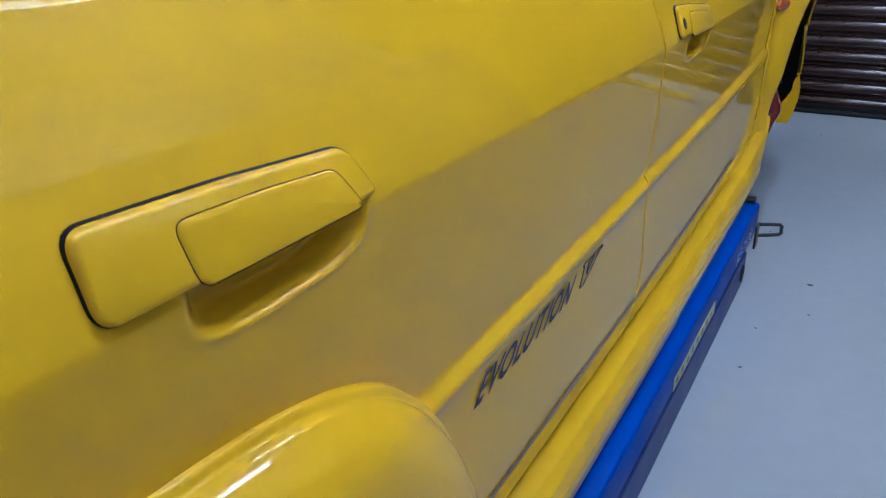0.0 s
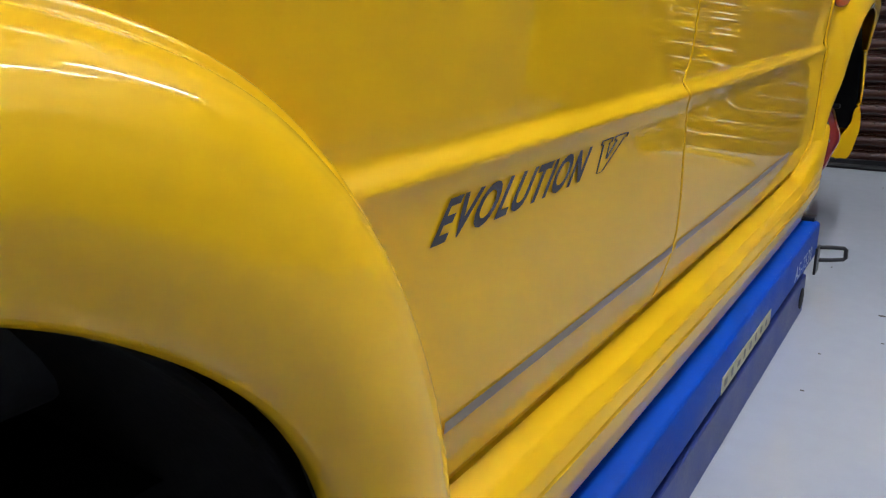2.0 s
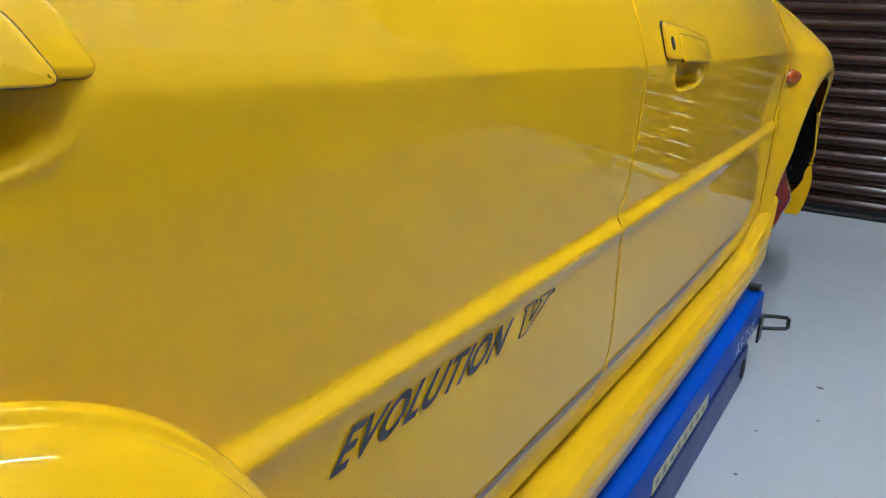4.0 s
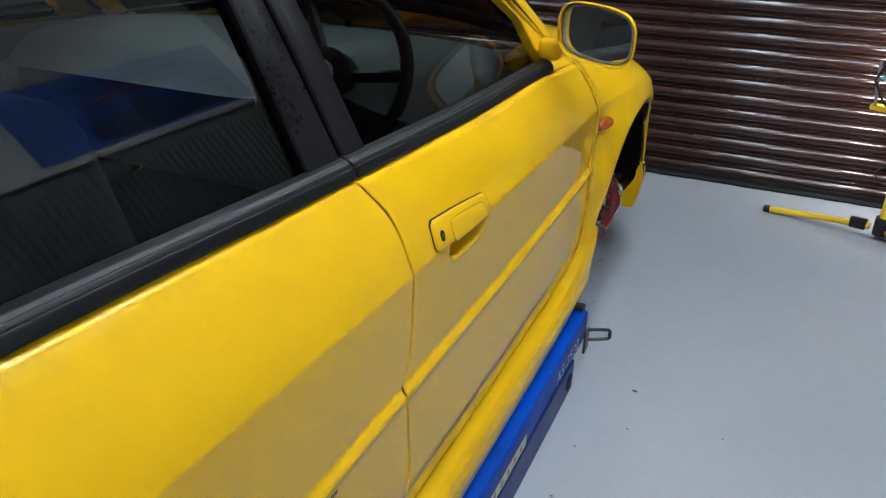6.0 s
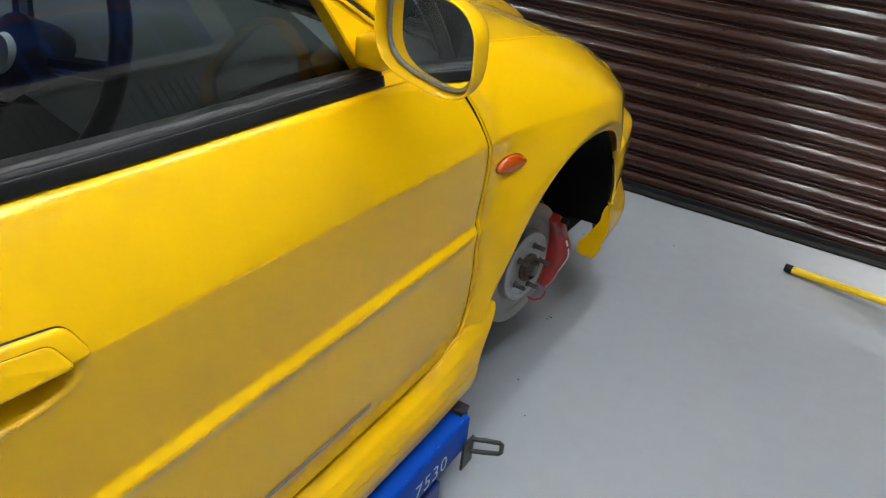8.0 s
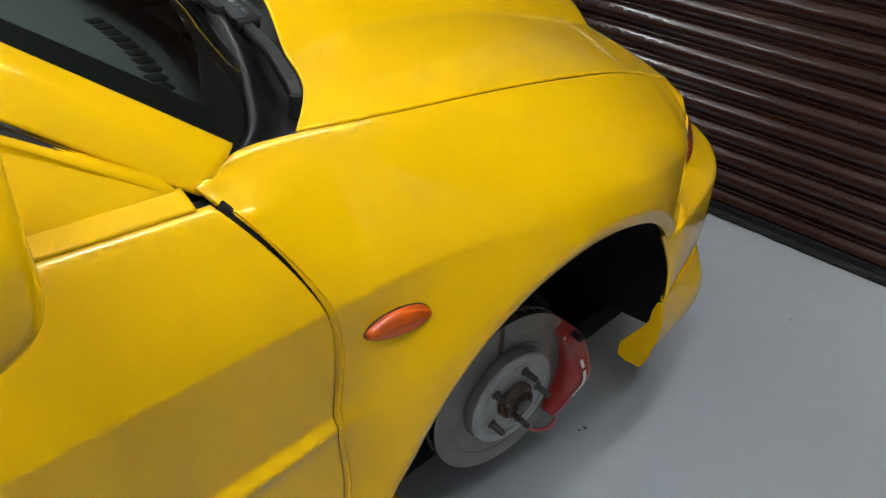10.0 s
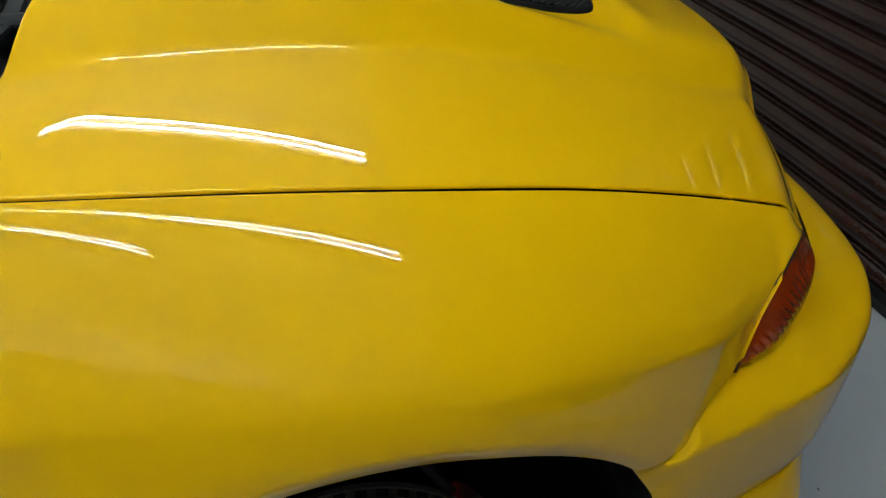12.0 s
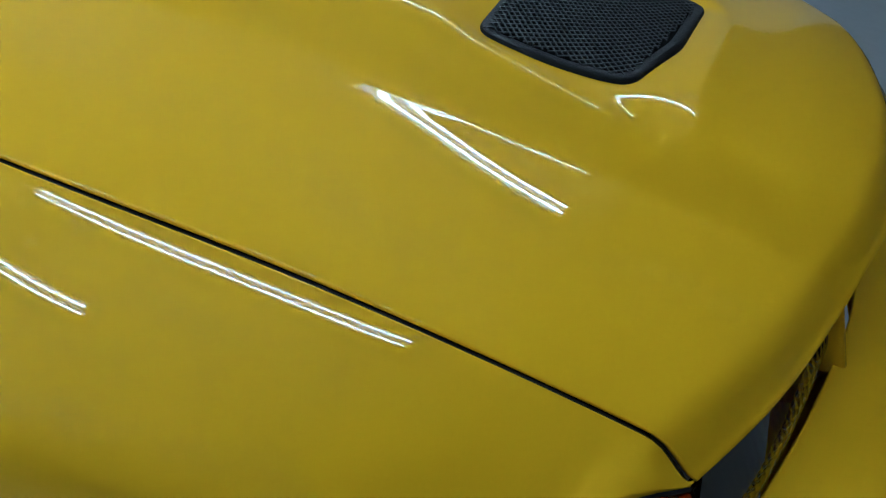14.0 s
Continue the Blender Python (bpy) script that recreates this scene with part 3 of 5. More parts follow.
ROOF_Z = 1.40
for s in (1, -1):
    doors = [o for o in car.children if o.name.startswith(("front_door", "rear_door"))]
    fd = [o for o in doors if o.name.startswith("front")][0 if s > 0 else 1]
    rd = [o for o in doors if o.name.startswith("rear_door")][0 if s > 0 else 1]
    # yellow window frame with the mirror's corner
    frame_pad("window_frame", [(-0.672, 0.957), (-0.506, 0.942), (-0.520, 0.962), (-1.165, 1.375), (-1.46, 1.40), (-1.46, 1.372), (-1.20, 1.350), (-0.742, 1.075), (-0.722, 1.06)], 0.006, YELLOW, fd, "yellow window frame with a corner for the mirror", s, r=0.008)
    frame_pad("pillar_cover", [(-1.462, 0.995), (-1.520, 0.995), (-1.575, 1.385), (-1.520, 1.385)], 0.006, PILLAR_FILM, fd, "dark film on the door pillar", s, r=0.004)
    frame_pad("pillar_cover", [(-1.527, 0.995), (-1.603, 1.000), (-1.625, 1.385), (-1.582, 1.385)], 0.006, PILLAR_FILM, rd, "dark film on the door pillar", s, r=0.004)
    frame_pad("window_frame", [(-1.46, 1.372), (-1.46, 1.40), (-2.20, 1.375), (-2.62, 1.05), (-2.56, 1.05), (-2.17, 1.345)], 0.006, YELLOW, rd, "yellow rear window frame", s, r=0.008)
    window_grid("window", lambda v: -1.470 - 0.055 * v, lambda v: -0.690 - 0.50 * v ** 1.1, 0.97, 1.375, WINDOW, fd, "tinted front side window", s)
    window_grid("window", lambda v: -2.52 + 0.35 * v, lambda v: -1.598 - 0.024 * v, 0.99, 1.36, WINDOW, rd, "tinted rear side window", s)
    # ledge joining the mirror's corner to the door
    def ledge(u, v):
        y = -0.668 + 0.160 * u
        a = Vector((side_x(y, belt_z(y) - 0.001) + 0.001, y, belt_z(y) + 0.0025))
        b = Vector((cabin_x(y, belt_z(y) + 0.014) + 0.004, y, belt_z(y) + 0.014))
        return tuple(a.lerp(b, v))
    panel("mirror_ledge", ledge, 16, 4, YELLOW, fd, "yellow ledge under the mirror's corner", out=(0.5, 0, 0.8), roll=0.003, s=s)
    # windscreen pillar
    def pillar(u, v, s=s):
        a = Vector((0.762, -0.490, 0.936)).lerp(Vector((0.567, -1.175, 1.398)), u)
        b = Vector((0.728, -0.432, 0.957)).lerp(Vector((0.520, -1.135, 1.425)), u)
        p = a.lerp(b, v)
        n = Vector((0.55, 0.45, 0.7)).normalized()
        bow = 0.020 * math.sin(math.pi * u) + 0.010 * math.sin(math.pi * v)
        return tuple(p + n * bow)
    panel("windscreen_pillar", pillar, 30, 10, YELLOW, car, "yellow windscreen pillar", out=(0.5, 0.4, 0.7), s=s)
    tube("pillar_seal", [(s * (0.760 - 0.195 * t + 0.009 * math.sin(math.pi * t)), -0.508 - 0.682 * t, 0.940 + 0.455 * t + 0.014 * math.sin(math.pi * t)) for t in [k / 12 for k in range(13)]], 0.0065, RUBBER, car, "black door seal along the pillar", n=8)

# roof, rear glass, boot lid, rear bumper
def roof(u, v):
    x = 0.56 * (1 - 2 * u)
    y = -1.13 - 1.07 * v
    y += 0.03 * (1 - (x / 0.56) ** 2) * (1 - 2 * v)
    return (x, y, 1.415 + 0.045 * (1 - (x / 0.56) ** 2) + 0.02 * math.sin(math.pi * v) - 0.03 * v)


panel("roof", roof, 40, 30, YELLOW, car, "yellow roof", out=(0, 0, 1))
P = [(0.53 * (1 - 2 * u / 16) * (1 + 0.15 * v / 8), -2.21 - 0.66 * v / 8, 1.41 - 0.36 * v / 8 + 0.03 * math.sin(math.pi * u / 16)) for u in range(17) for v in range(9)]
obj("rear_window", P, [(i * 9 + j, i * 9 + j + 1, (i + 1) * 9 + j + 1, (i + 1) * 9 + j) for i in range(16) for j in range(8)], WINDOW, car, "tinted rear window")
panel("boot_lid", lambda u, v: (0.70 * (1 - 2 * u), -2.86 - 0.58 * v, 1.055 + 0.02 * math.sin(math.pi * u) - 0.015 * v), 20, 12, YELLOW, car, "yellow boot lid", out=(0, 0, 1))
panel("tail_panel", lambda u, v: (0.72 * (1 - 2 * u), -3.44 - 0.02 * math.sin(math.pi * u), 1.03 - 0.38 * v), 20, 8, YELLOW, car, "yellow tail panel", out=(0, -1, 0))
panel("rear_bumper", lambda u, v: (0.80 * math.cos(math.pi * u) * (1 - 0.03 * v), -3.05 - 0.48 * math.sin(math.pi * u) ** 0.5 - 0.02 * math.sin(math.pi * v), 0.66 - 0.36 * v), 40, 12, YELLOW, car, "yellow rear bumper", out=(0, -1, 0))
for s in (1, -1):
    panel("shoulder", lambda u, v: (0.775 - 0.08 * v - 0.02 * u, -2.50 - 0.93 * u, belt_z(-2.50 - 0.93 * u) + 0.004 + 0.012 * v), 20, 6, YELLOW, car, "yellow shoulder beside the boot lid", out=(0, 0, 1), s=s)
    panel("rear_pillar", lambda u, v: (0.745 - 0.16 * u - 0.03 * v, -2.60 + 0.40 * u - 0.32 * v, 1.035 + 0.345 * u), 16, 8, YELLOW, car, "yellow rear pillar", out=(1, -0.2, 0.4), s=s)

# ---- bonnet, wings and nose ----
gap_x = smooth_table([(-0.49, 0.760), (-0.43, 0.735), (-0.40, 0.731), (-0.268, 0.741), (-0.135, 0.742), (-0.003, 0.735), (0.13, 0.721), (0.263, 0.701), (0.395, 0.680), (0.528, 0.659), (0.66, 0.640)])
gap_z = smooth_table([(-0.49, 0.946), (-0.43, 0.953), (-0.40, 0.951), (-0.268, 0.941), (-0.135, 0.927), (-0.003, 0.908), (0.13, 0.882), (0.263, 0.851), (0.395, 0.813), (0.528, 0.769), (0.66, 0.722)])
wing_base = smooth_table([(-0.55, 0.838), (-0.40, 0.839), (-0.2, 0.844), (0.0, 0.847), (0.2, 0.842), (0.33, 0.826), (0.40, 0.806), (0.46, 0.773), (0.505, 0.743), (0.552, 0.708), (0.588, 0.677), (0.614, 0.651), (0.66, 0.605)])
wing_shoulder = smooth_table([(-0.55, 0.815), (-0.40, 0.806), (-0.1, 0.795), (0.1, 0.775), (0.25, 0.745), (0.38, 0.715), (0.46, 0.705), (0.55, 0.715), (0.66, 0.70)])


def wing_x(y, z):
    r = math.hypot(y - FW[0], z - FW[1])
    d = z - wing_shoulder(y)
    x = wing_base(y) - 0.055 * soft(-d, 0.02) * (1 - sstep(-0.20, 0.05, y))
    x += 0.046 * (1 - 0.45 * sstep(0.10, 0.36, y)) * (1 - sstep(FR + 0.005, FR + 0.20, r)) ** 1.3
    x -= 0.50 * soft(FR + 0.022 - r, 0.003)
    k = sstep(0.0, 0.09, y - f_gap(min(z, 0.945))) if y < -0.2 else 1.0
    return x * k + (side_x(y, z) + 0.0005) * (1 - k) if k < 1 else x


WB = [(0.00, -0.440, 0.335), (0.05, -0.395, 0.335), (0.09, -0.346, 0.335)]
for k in range(29):
    a = math.radians(185 - 145 * k / 28)
    WB.append((0.10 + 0.70 * k / 28, FW[0] + FR * math.cos(a) * (1.0 if k < 20 else 1 + 0.04 * (k - 20) / 8), FW[1] + FR * math.sin(a)))
WB += [(0.83, 0.374, 0.594), (0.855, 0.384, 0.622), (0.875, 0.397, 0.634), (0.91, 0.456, 0.628), (0.93, 0.478, 0.692), (0.95, 0.505, 0.716), (0.97, 0.552, 0.726), (0.985, 0.588, 0.722), (1.0, 0.614, 0.711)]
WG = [(0, -0.486), (0.09, -0.36), (0.45, 0.0), (0.80, 0.40), (0.91, 0.52), (1.0, 0.616)]
wing_gap = smooth_table(WG)


def wing(u, v):
    yb, zb = interp(u, [(p[0], p[1]) for p in WB]), interp(u, [(p[0], p[2]) for p in WB])
    yg = wing_gap(u)
    pull = math.exp(-u * 9)
    ye = yg + (pull * (f_gap(0.945) + GAP - yg) if u < 0.5 else 0)
    zg, xg = gap_z(ye) - 0.026 * (1 - sstep(0.0, 0.055, 0.614 - yg)) ** 2, gap_x(ye)
    vs = 0.60
    ys = yb + (yg - yb) * vs
    zs = max(wing_shoulder(ys), zb + 0.25 * (zg - zb))
    zs = min(zs, zb + 0.75 * (zg - zb))
    if v <= vs:
        t = v / vs
        z = zb + (zs - zb) * t
        y = yb + (ys - yb) * t
    else:
        t = (v - vs) / (1 - vs)
        y = ys + (yg - ys) * t
        z = None
    zz = z if z is not None else zs + (zg - zs) * t
    y += pull * (f_gap(min(zz, 0.945)) + GAP - (yb + (yg - yb) * v)) if u < 0.5 else 0
    if z is not None:
        return (wing_x(y, z), y, z)
    xs = wing_x(y, zs)
    k = sstep(-0.30, 0.05, y)
    full = min(1.0, max(zg - zb, 0.0) / 0.10)
    c1 = (xs + (0.30 * (xg - xs) + 0.010 * full) * (1 - 0.30 * k), zs + 0.30 * (zg - zs) + 0.007 * full)
    k2 = sstep(-0.32, -0.05, y)
    c2 = (xg + (0.15 + 0.15 * k2) * (xs - xg), zg - (0.028 * (1 - k2) * (zg - zs) + k2 * min(0.100 * (xs - xg), 0.4 * (zg - zs))))
    # over the arch the shoulder runs on from the side without a crease
    lean = (xs - wing_x(y, zs - 0.012)) / 0.012
    c1 = (c1[0] * (1 - k) + k * (xs + min(max(lean, -0.9), 0.1) * 0.34 * (zg - zs)), c1[1] * (1 - k) + k * (zs + 0.34 * (zg - zs)))
    b0, b1, b2, b3 = (1 - t) ** 3, 3 * t * (1 - t) ** 2, 3 * t * t * (1 - t), t ** 3
    x, z = b0 * xs + b1 * c1[0] + b2 * c2[0] + b3 * (xg + 0.001), b0 * zs + b1 * c1[1] + b2 * c2[1] + b3 * zg
    if u < 0.5:
        y += pull * (f_gap(min(z, 0.945)) - f_gap(min(zz, 0.945)))
    # beside the shut line the wing lies level with the door
    w = (1 - sstep(0.0, 0.11, y - f_gap(min(z, 0.945)))) * (1 - sstep(0.915, 0.942, z))
    return (x * (1 - w) + (side_x(y, z) + 0.0005) * w, y, z)


cowl_y = smooth_table([(0.0, -0.165), (0.2, -0.170), (0.35, -0.188), (0.46, -0.212), (0.53, -0.236), (0.60, -0.263), (0.664, -0.300), (0.72, -0.350), (0.745, -0.375)])
front_y = smooth_table([(0.0, 0.805), (0.20, 0.786), (0.30, 0.760), (0.38, 0.733), (0.52, 0.681), (0.60, 0.642), (0.655, 0.612)])
bulge_x = smooth_table([(-0.4, 0.590), (-0.2, 0.545), (0.0, 0.495), (0.3, 0.436), (0.65, 0.382), (0.85, 0.350)])
VENT = (0.03, 0.335, 0.312, 0.498)


def bonnet_z(x, y):
    a = abs(x)
    xg = gap_x(min(y, 0.66))
    z = gap_z(min(y, 0.66)) - 0.36 * max(y - 0.66, 0)
    q = min(a / xg, 1.0)
    z += (0.062 + 0.020 * sstep(0.35, 0.70, y)) * (1 - q ** 2.2)
    # raised centre with a clear foot
    z += 0.68 * (soft(bulge_x(y) - a, 0.004) - soft(bulge_x(y) - 0.060 - a, 0.011))
    # pressed hollow at the windscreen end
    z -= 0.012 * (1 - sstep(0.0, 0.10, y - cowl_y(a))) * (1 - sstep(0.55, 0.72, a))
    # nose turned down
    e = front_y(min(a, 0.655)) - y
    z -= 0.028 * (1 - sstep(0.0, 0.055, e)) ** 2
    # raised rim round the outlet
    dx = max(VENT[0] - x, x - VENT[1], 0)
    dy = max(VENT[2] - y, y - VENT[3], 0)
    z -= 0.010 * (1 - sstep(0.0, 0.04, math.hypot(dx, dy * 0.8)))
    z += 0.011 * math.exp(-((y - 0.505) / 0.055) ** 2) * (1 - sstep(0.27, 0.37, a))
    return z


def bonnet(u, v):
    y = -0.3 + 0.95 * v
    for _ in range(6):
        x = (gap_x(min(y, 0.66)) - 0.0036 - 0.0022 * sstep(-0.25, 0.25, y)) * (1 - 2 * u)
        y = cowl_y(abs(x)) * (1 - v) + front_y(min(abs(x), 0.655)) * v
    return (x, y, bonnet_z(x, y) + 0.001)


bon = panel("bonnet", bonnet, 150, 90, YELLOW, car, "yellow bonnet with a raised centre and a meshed outlet", out=(0, 0, 1), roll=0.003)
for s in (1, -1):
    panel("front_wing", wing, 130, 80, YELLOW, car, "yellow front wing flared round the wheel arch", s=s)
    # black seal under the bonnet joint
    tube("bonnet_seal", [(s * (gap_x(y) - 0.0022), y, gap_z(y) - 0.0112 - 0.027 * (1 - sstep(0.0, 0.060, 0.614 - y)) ** 2) for y in [-0.40 + 1.005 * k / 50 for k in range(51)]], 0.0085, RUBBER, car, "black seal under the bonnet joint", n=8)

# meshed outlet in the bonnet
def on_bonnet(a, b, h):
    return (a, b, bonnet_z(a, b) + h)


vent_out = round_outline([(0.345, 0.303), (0.328, 0.385), (0.300, 0.464), (0.180, 0.500), (0.030, 0.512), (0.025, 0.298)], 0.020)
vent = pad("outlet", vent_out, [(-0.004, 0.000), (-0.002, 0.005), (0.003, 0.007), (0.012, 0.004), (0.014, -0.004)], on_bonnet, BLACK_PLASTIC, bon, "black framed bonnet outlet", hole=True)
# shallow near-black sheet: the outlet's inner shade is put into its colour
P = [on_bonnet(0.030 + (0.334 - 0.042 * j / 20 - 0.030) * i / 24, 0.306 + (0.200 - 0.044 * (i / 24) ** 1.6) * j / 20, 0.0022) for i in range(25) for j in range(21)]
obj("outlet_shade_sheet", P, [(i * 21 + j, (i + 1) * 21 + j, (i + 1) * 21 + j + 1, i * 21 + j + 1) for i in range(24) for j in range(20)], NEAR_BLACK, vent, "near-black sheet standing in for the shade behind the mesh")
bm = bmesh.new()
for k in range(-40, 60):
    for sgn in (1, -1):
        pts = []
        for j in range(40):
            y = 0.305 + 0.205 * j / 39
            x = 0.03 + k * 0.011 + sgn * (y - 0.305) * 1.1
            if 0.032 < x < 0.338 - 0.26 * (y - 0.305) and y < 0.505 - 0.046 * (max(x, 0) / 0.30) ** 1.6:
                pts.append((x, y, bonnet_z(x, y) + 0.0058))
        if len(pts) > 2:
            bm_tube(pts[::3] + [pts[-1]], 0.0011, 4, bm=bm)
part("mesh", bm, BLACK_STEEL, vent, "black diamond wire mesh")

# scuttle, wipers, windscreen
rim_y = smooth_table([(0.0, -0.215), (0.25, -0.226), (0.42, -0.258), (0.51, -0.288), (0.578, -0.315), (0.613, -0.336), (0.66, -0.362), (0.70, -0.391), (0.735, -0.432)])


def rim_z(a):
    return 0.946 + 0.055 * (1 - (min(a, 0.735) / 0.735) ** 2)


def scuttle(u, v):
    x = 0.722 * (1 - 2 * u)
    a = abs(x)
    yf = min(cowl_y(a) + 0.014, -0.150)
    yr = rim_y(a) - 0.030
    w = yf - yr
    y = yf + (yr - yf) * v
    zf = bonnet_z(x, cowl_y(a)) - 0.024
    base = zf + (rim_z(a) - 0.012 - zf) * v
    trough = 0.014 * math.sin(math.pi * min(v / 0.7, 1)) * min(1, w / 0.08)
    hump = 0.012 * math.exp(-((y - rim_y(a)) / 0.013) ** 2)
    return (x, y, base - trough + hump)


sc = panel("scuttle", scuttle, 60, 24, BLACK_PLASTIC, car, "black plastic scuttle panel below the windscreen", out=(0, 0, 1))
for gx in (0.40, -0.40):
    bm = bmesh.new()
    for k in range(11):
        for j in range(4):
            x, v = gx - 0.045 + 0.009 * k, 0.12 + 0.11 * j
            p = scuttle(0.5 - x / 1.444, v)
            bm_box(p[0], p[0] + 0.005, p[1] - 0.0045, p[1] + 0.0045, p[2] - 0.001, p[2] + 0.0016, bm=bm)
    part("grille_slots", bm, ALU, sc, "small air slots")


def screen_pt(u, v):
    x0, x1 = 0.725 * (1 - 2 * u), 0.515 * (1 - 2 * u)
    k = (1 - 2 * u) ** 2
    b = Vector((x0, rim_y(abs(x0)) - 0.010, rim_z(abs(x0)) - 0.004))
    t = Vector((x1, -1.095 - 0.045 * k, 1.440 - 0.028 * k))
    p = b.lerp(t, v)
    return p + Vector((0, 0.03, 0.05)) * math.sin(math.pi * v) * 0.35


P = [tuple(screen_pt(u / 40, v / 20)) for u in range(41) for v in range(21)]
ws = obj("windscreen", P, [(i * 21 + j, (i + 1) * 21 + j, (i + 1) * 21 + j + 1, i * 21 + j + 1) for i in range(40) for j in range(20)], SCREEN, car, "clear laminated windscreen")
# black printed border of the glass
V, F = [], []
rim = [(u / 40, 0) for u in range(41)] + [(1, v / 20) for v in range(1, 21)] + [(u / 40, 1) for u in range(39, -1, -1)] + [(0, v / 20) for v in range(19, 0, -1)]
for u, v in rim:
    for k in (0.0, 1.0):
        uu, vv = u + (0.5 - u) * 0.065 * k, v + (0.5 - v) * (0.11 if v < 0.5 else 0.12) * k
        p = screen_pt(uu, vv)
        V.append((p.x, p.y - 0.003, p.z - 0.004))
n = len(rim)
for k in range(n):
    m = (k + 1) % n
    F.append((2 * k, 2 * k + 1, 2 * m + 1, 2 * m))
obj("glass_border", V, F, BLACK_TRIM, ws, "black printed border of the windscreen")

def flat_bar(points, widths, height):
    """A bar of oblong section along points, lying flat."""
    bm = bmesh.new()
    rows = []
    for k, p in enumerate(points):
        a, b = Vector(points[max(k - 1, 0)]), Vector(points[min(k + 1, len(points) - 1)])
        d = (b - a).normalized()
        side = d.cross(Vector((0, 0, 1))).normalized()
        up = side.cross(d)
        w = widths[k] / 2
        rows.append([bm.verts.new(Vector(p) + side * c * w + up * h * height) for c, h in ((-1, 0), (-1, 0.7), (-0.8, 1), (0.8, 1), (1, 0.7), (1, 0))])
    for p, q in zip(rows, rows[1:]):
        for k in range(6):
            bm.faces.new((p[k], p[(k + 1) % 6], q[(k + 1) % 6], q[k]))
    bm.faces.new(rows[0])
    bm.faces.new(rows[-1])
    bmesh.ops.recalc_face_normals(bm, faces=bm.faces)
    return bm


for wx in (0.0, -0.62):
    w = part("wiper_arm", flat_bar([(wx + 0.655, -0.303, 0.936), (wx + 0.635, -0.296, 0.952), (wx + 0.565, -0.273, 0.965), (wx + 0.472, -0.247, 0.969)], [0.012, 0.017, 0.017, 0.016], 0.010), BLACK_PLASTIC, car, "black wiper arm")
    part("arm_rod", flat_bar([(wx + 0.476, -0.250, 0.969), (wx + 0.40, -0.240, 0.985), (wx + 0.20, -0.236, 1.004), (wx + 0.05, -0.240, 1.012)], [0.022, 0.015, 0.012, 0.010], 0.008), BLACK_PLASTIC, w, "slim black rod of the wiper")
    part("wiper_blade", flat_bar([(wx + 0.44, -0.262, 0.981), (wx + 0.25, -0.256, 1.004), (wx - 0.10, -0.250, 1.016)], [0.012, 0.014, 0.010], 0.012), RUBBER, w, "black wiper blade")
    part("wiper_joint", bm_tube([(wx + 0.474, -0.264, 0.976), (wx + 0.474, -0.232, 0.976)], 0.010, 14), BLACK_PLASTIC, w, smooth=True)
    part("pivot_cap", bm_tube([(wx + 0.655, -0.304, 0.925), (wx + 0.655, -0.303, 0.950)], [0.011, 0.009], 14), RUBBER, w, "black pivot cap", smooth=True)

# ---- nose ----
bump_c = [(0.846, 0.330), (0.846, 0.362), (0.838, 0.41), (0.817, 0.50), (0.787, 0.602), (0.740, 0.684), (0.676, 0.756), (0.575, 0.818), (0.41, 0.858), (0.20, 0.872), (0.0, 0.880)]
bump_t = [(0.846, 0.306, 0.594), (0.838, 0.360, 0.592), (0.812, 0.388, 0.632), (0.770, 0.462, 0.618), (0.754, 0.530, 0.631), (0.706, 0.600, 0.638), (0.647, 0.654, 0.637), (0.577, 0.690, 0.631), (0.40, 0.748, 0.622), (0.20, 0.795, 0.615), (0.0, 0.81, 0.615)]


def along(tab, u):
    k = u * (len(tab) - 1)
    n = len(tab)
    i = min(int(k), n - 2)
    t = k - i
    p0, p1, p2, p3 = (np.array(tab[min(max(j, 0), n - 1)]) for j in (i - 1, i, i + 1, i + 2))
    return 0.5 * (2 * p1 + (p2 - p0) * t + (2 * p0 - 5 * p1 + 4 * p2 - p3) * t * t + (3 * p1 - p0 - 3 * p2 + p3) * t ** 3)


def bumper(u, v):
    c, t = along(bump_c, u), along(bump_t, u)
    d = along(bump_c, min(u + 0.01, 1)) - along(bump_c, max(u - 0.01, 0))
    nrm = np.array([-d[1], d[0]])
    nrm = -nrm / np.linalg.norm(nrm)
    if nrm @ np.array([1.0, 1.0]) < 0:
        nrm = -nrm
    side = 1 - sstep(0.0, 0.16, u)
    pts = [(t[0], t[1], t[2])]
    tuck = sstep(0.02, 0.28, u)
    edge = 1 - sstep(0.0, 0.12, u)
    for off, z, mixin in ((0.000, 0.611, 0.5), (0.002, 0.590, 0.92), (0.002, 0.566, 1), (0.003, 0.535, 1), (0.004 - 0.001 * tuck, 0.49, 1), (0.004 - 0.003 * tuck, 0.45, 1), (0.002 - 0.006 * tuck, 0.422, 1)):
        zz = z - 0.022 * side * (z > 0.56)
        q = c + nrm * off
        m = mixin + (1 - mixin) * side * 0.5
        y = t[1] + (q[1] - t[1]) * m
        # the rear edge follows the wheel arch
        ya = FW[0] + math.sqrt(max((FR + 0.004) ** 2 - (zz - FW[1]) ** 2, 0)) - 0.330
        pts.append((t[0] + (q[0] - t[0]) * m, y + ya * edge * min(1, m), min(zz, t[2] - 0.004)))
    p = along(pts, v)
    return tuple(p)


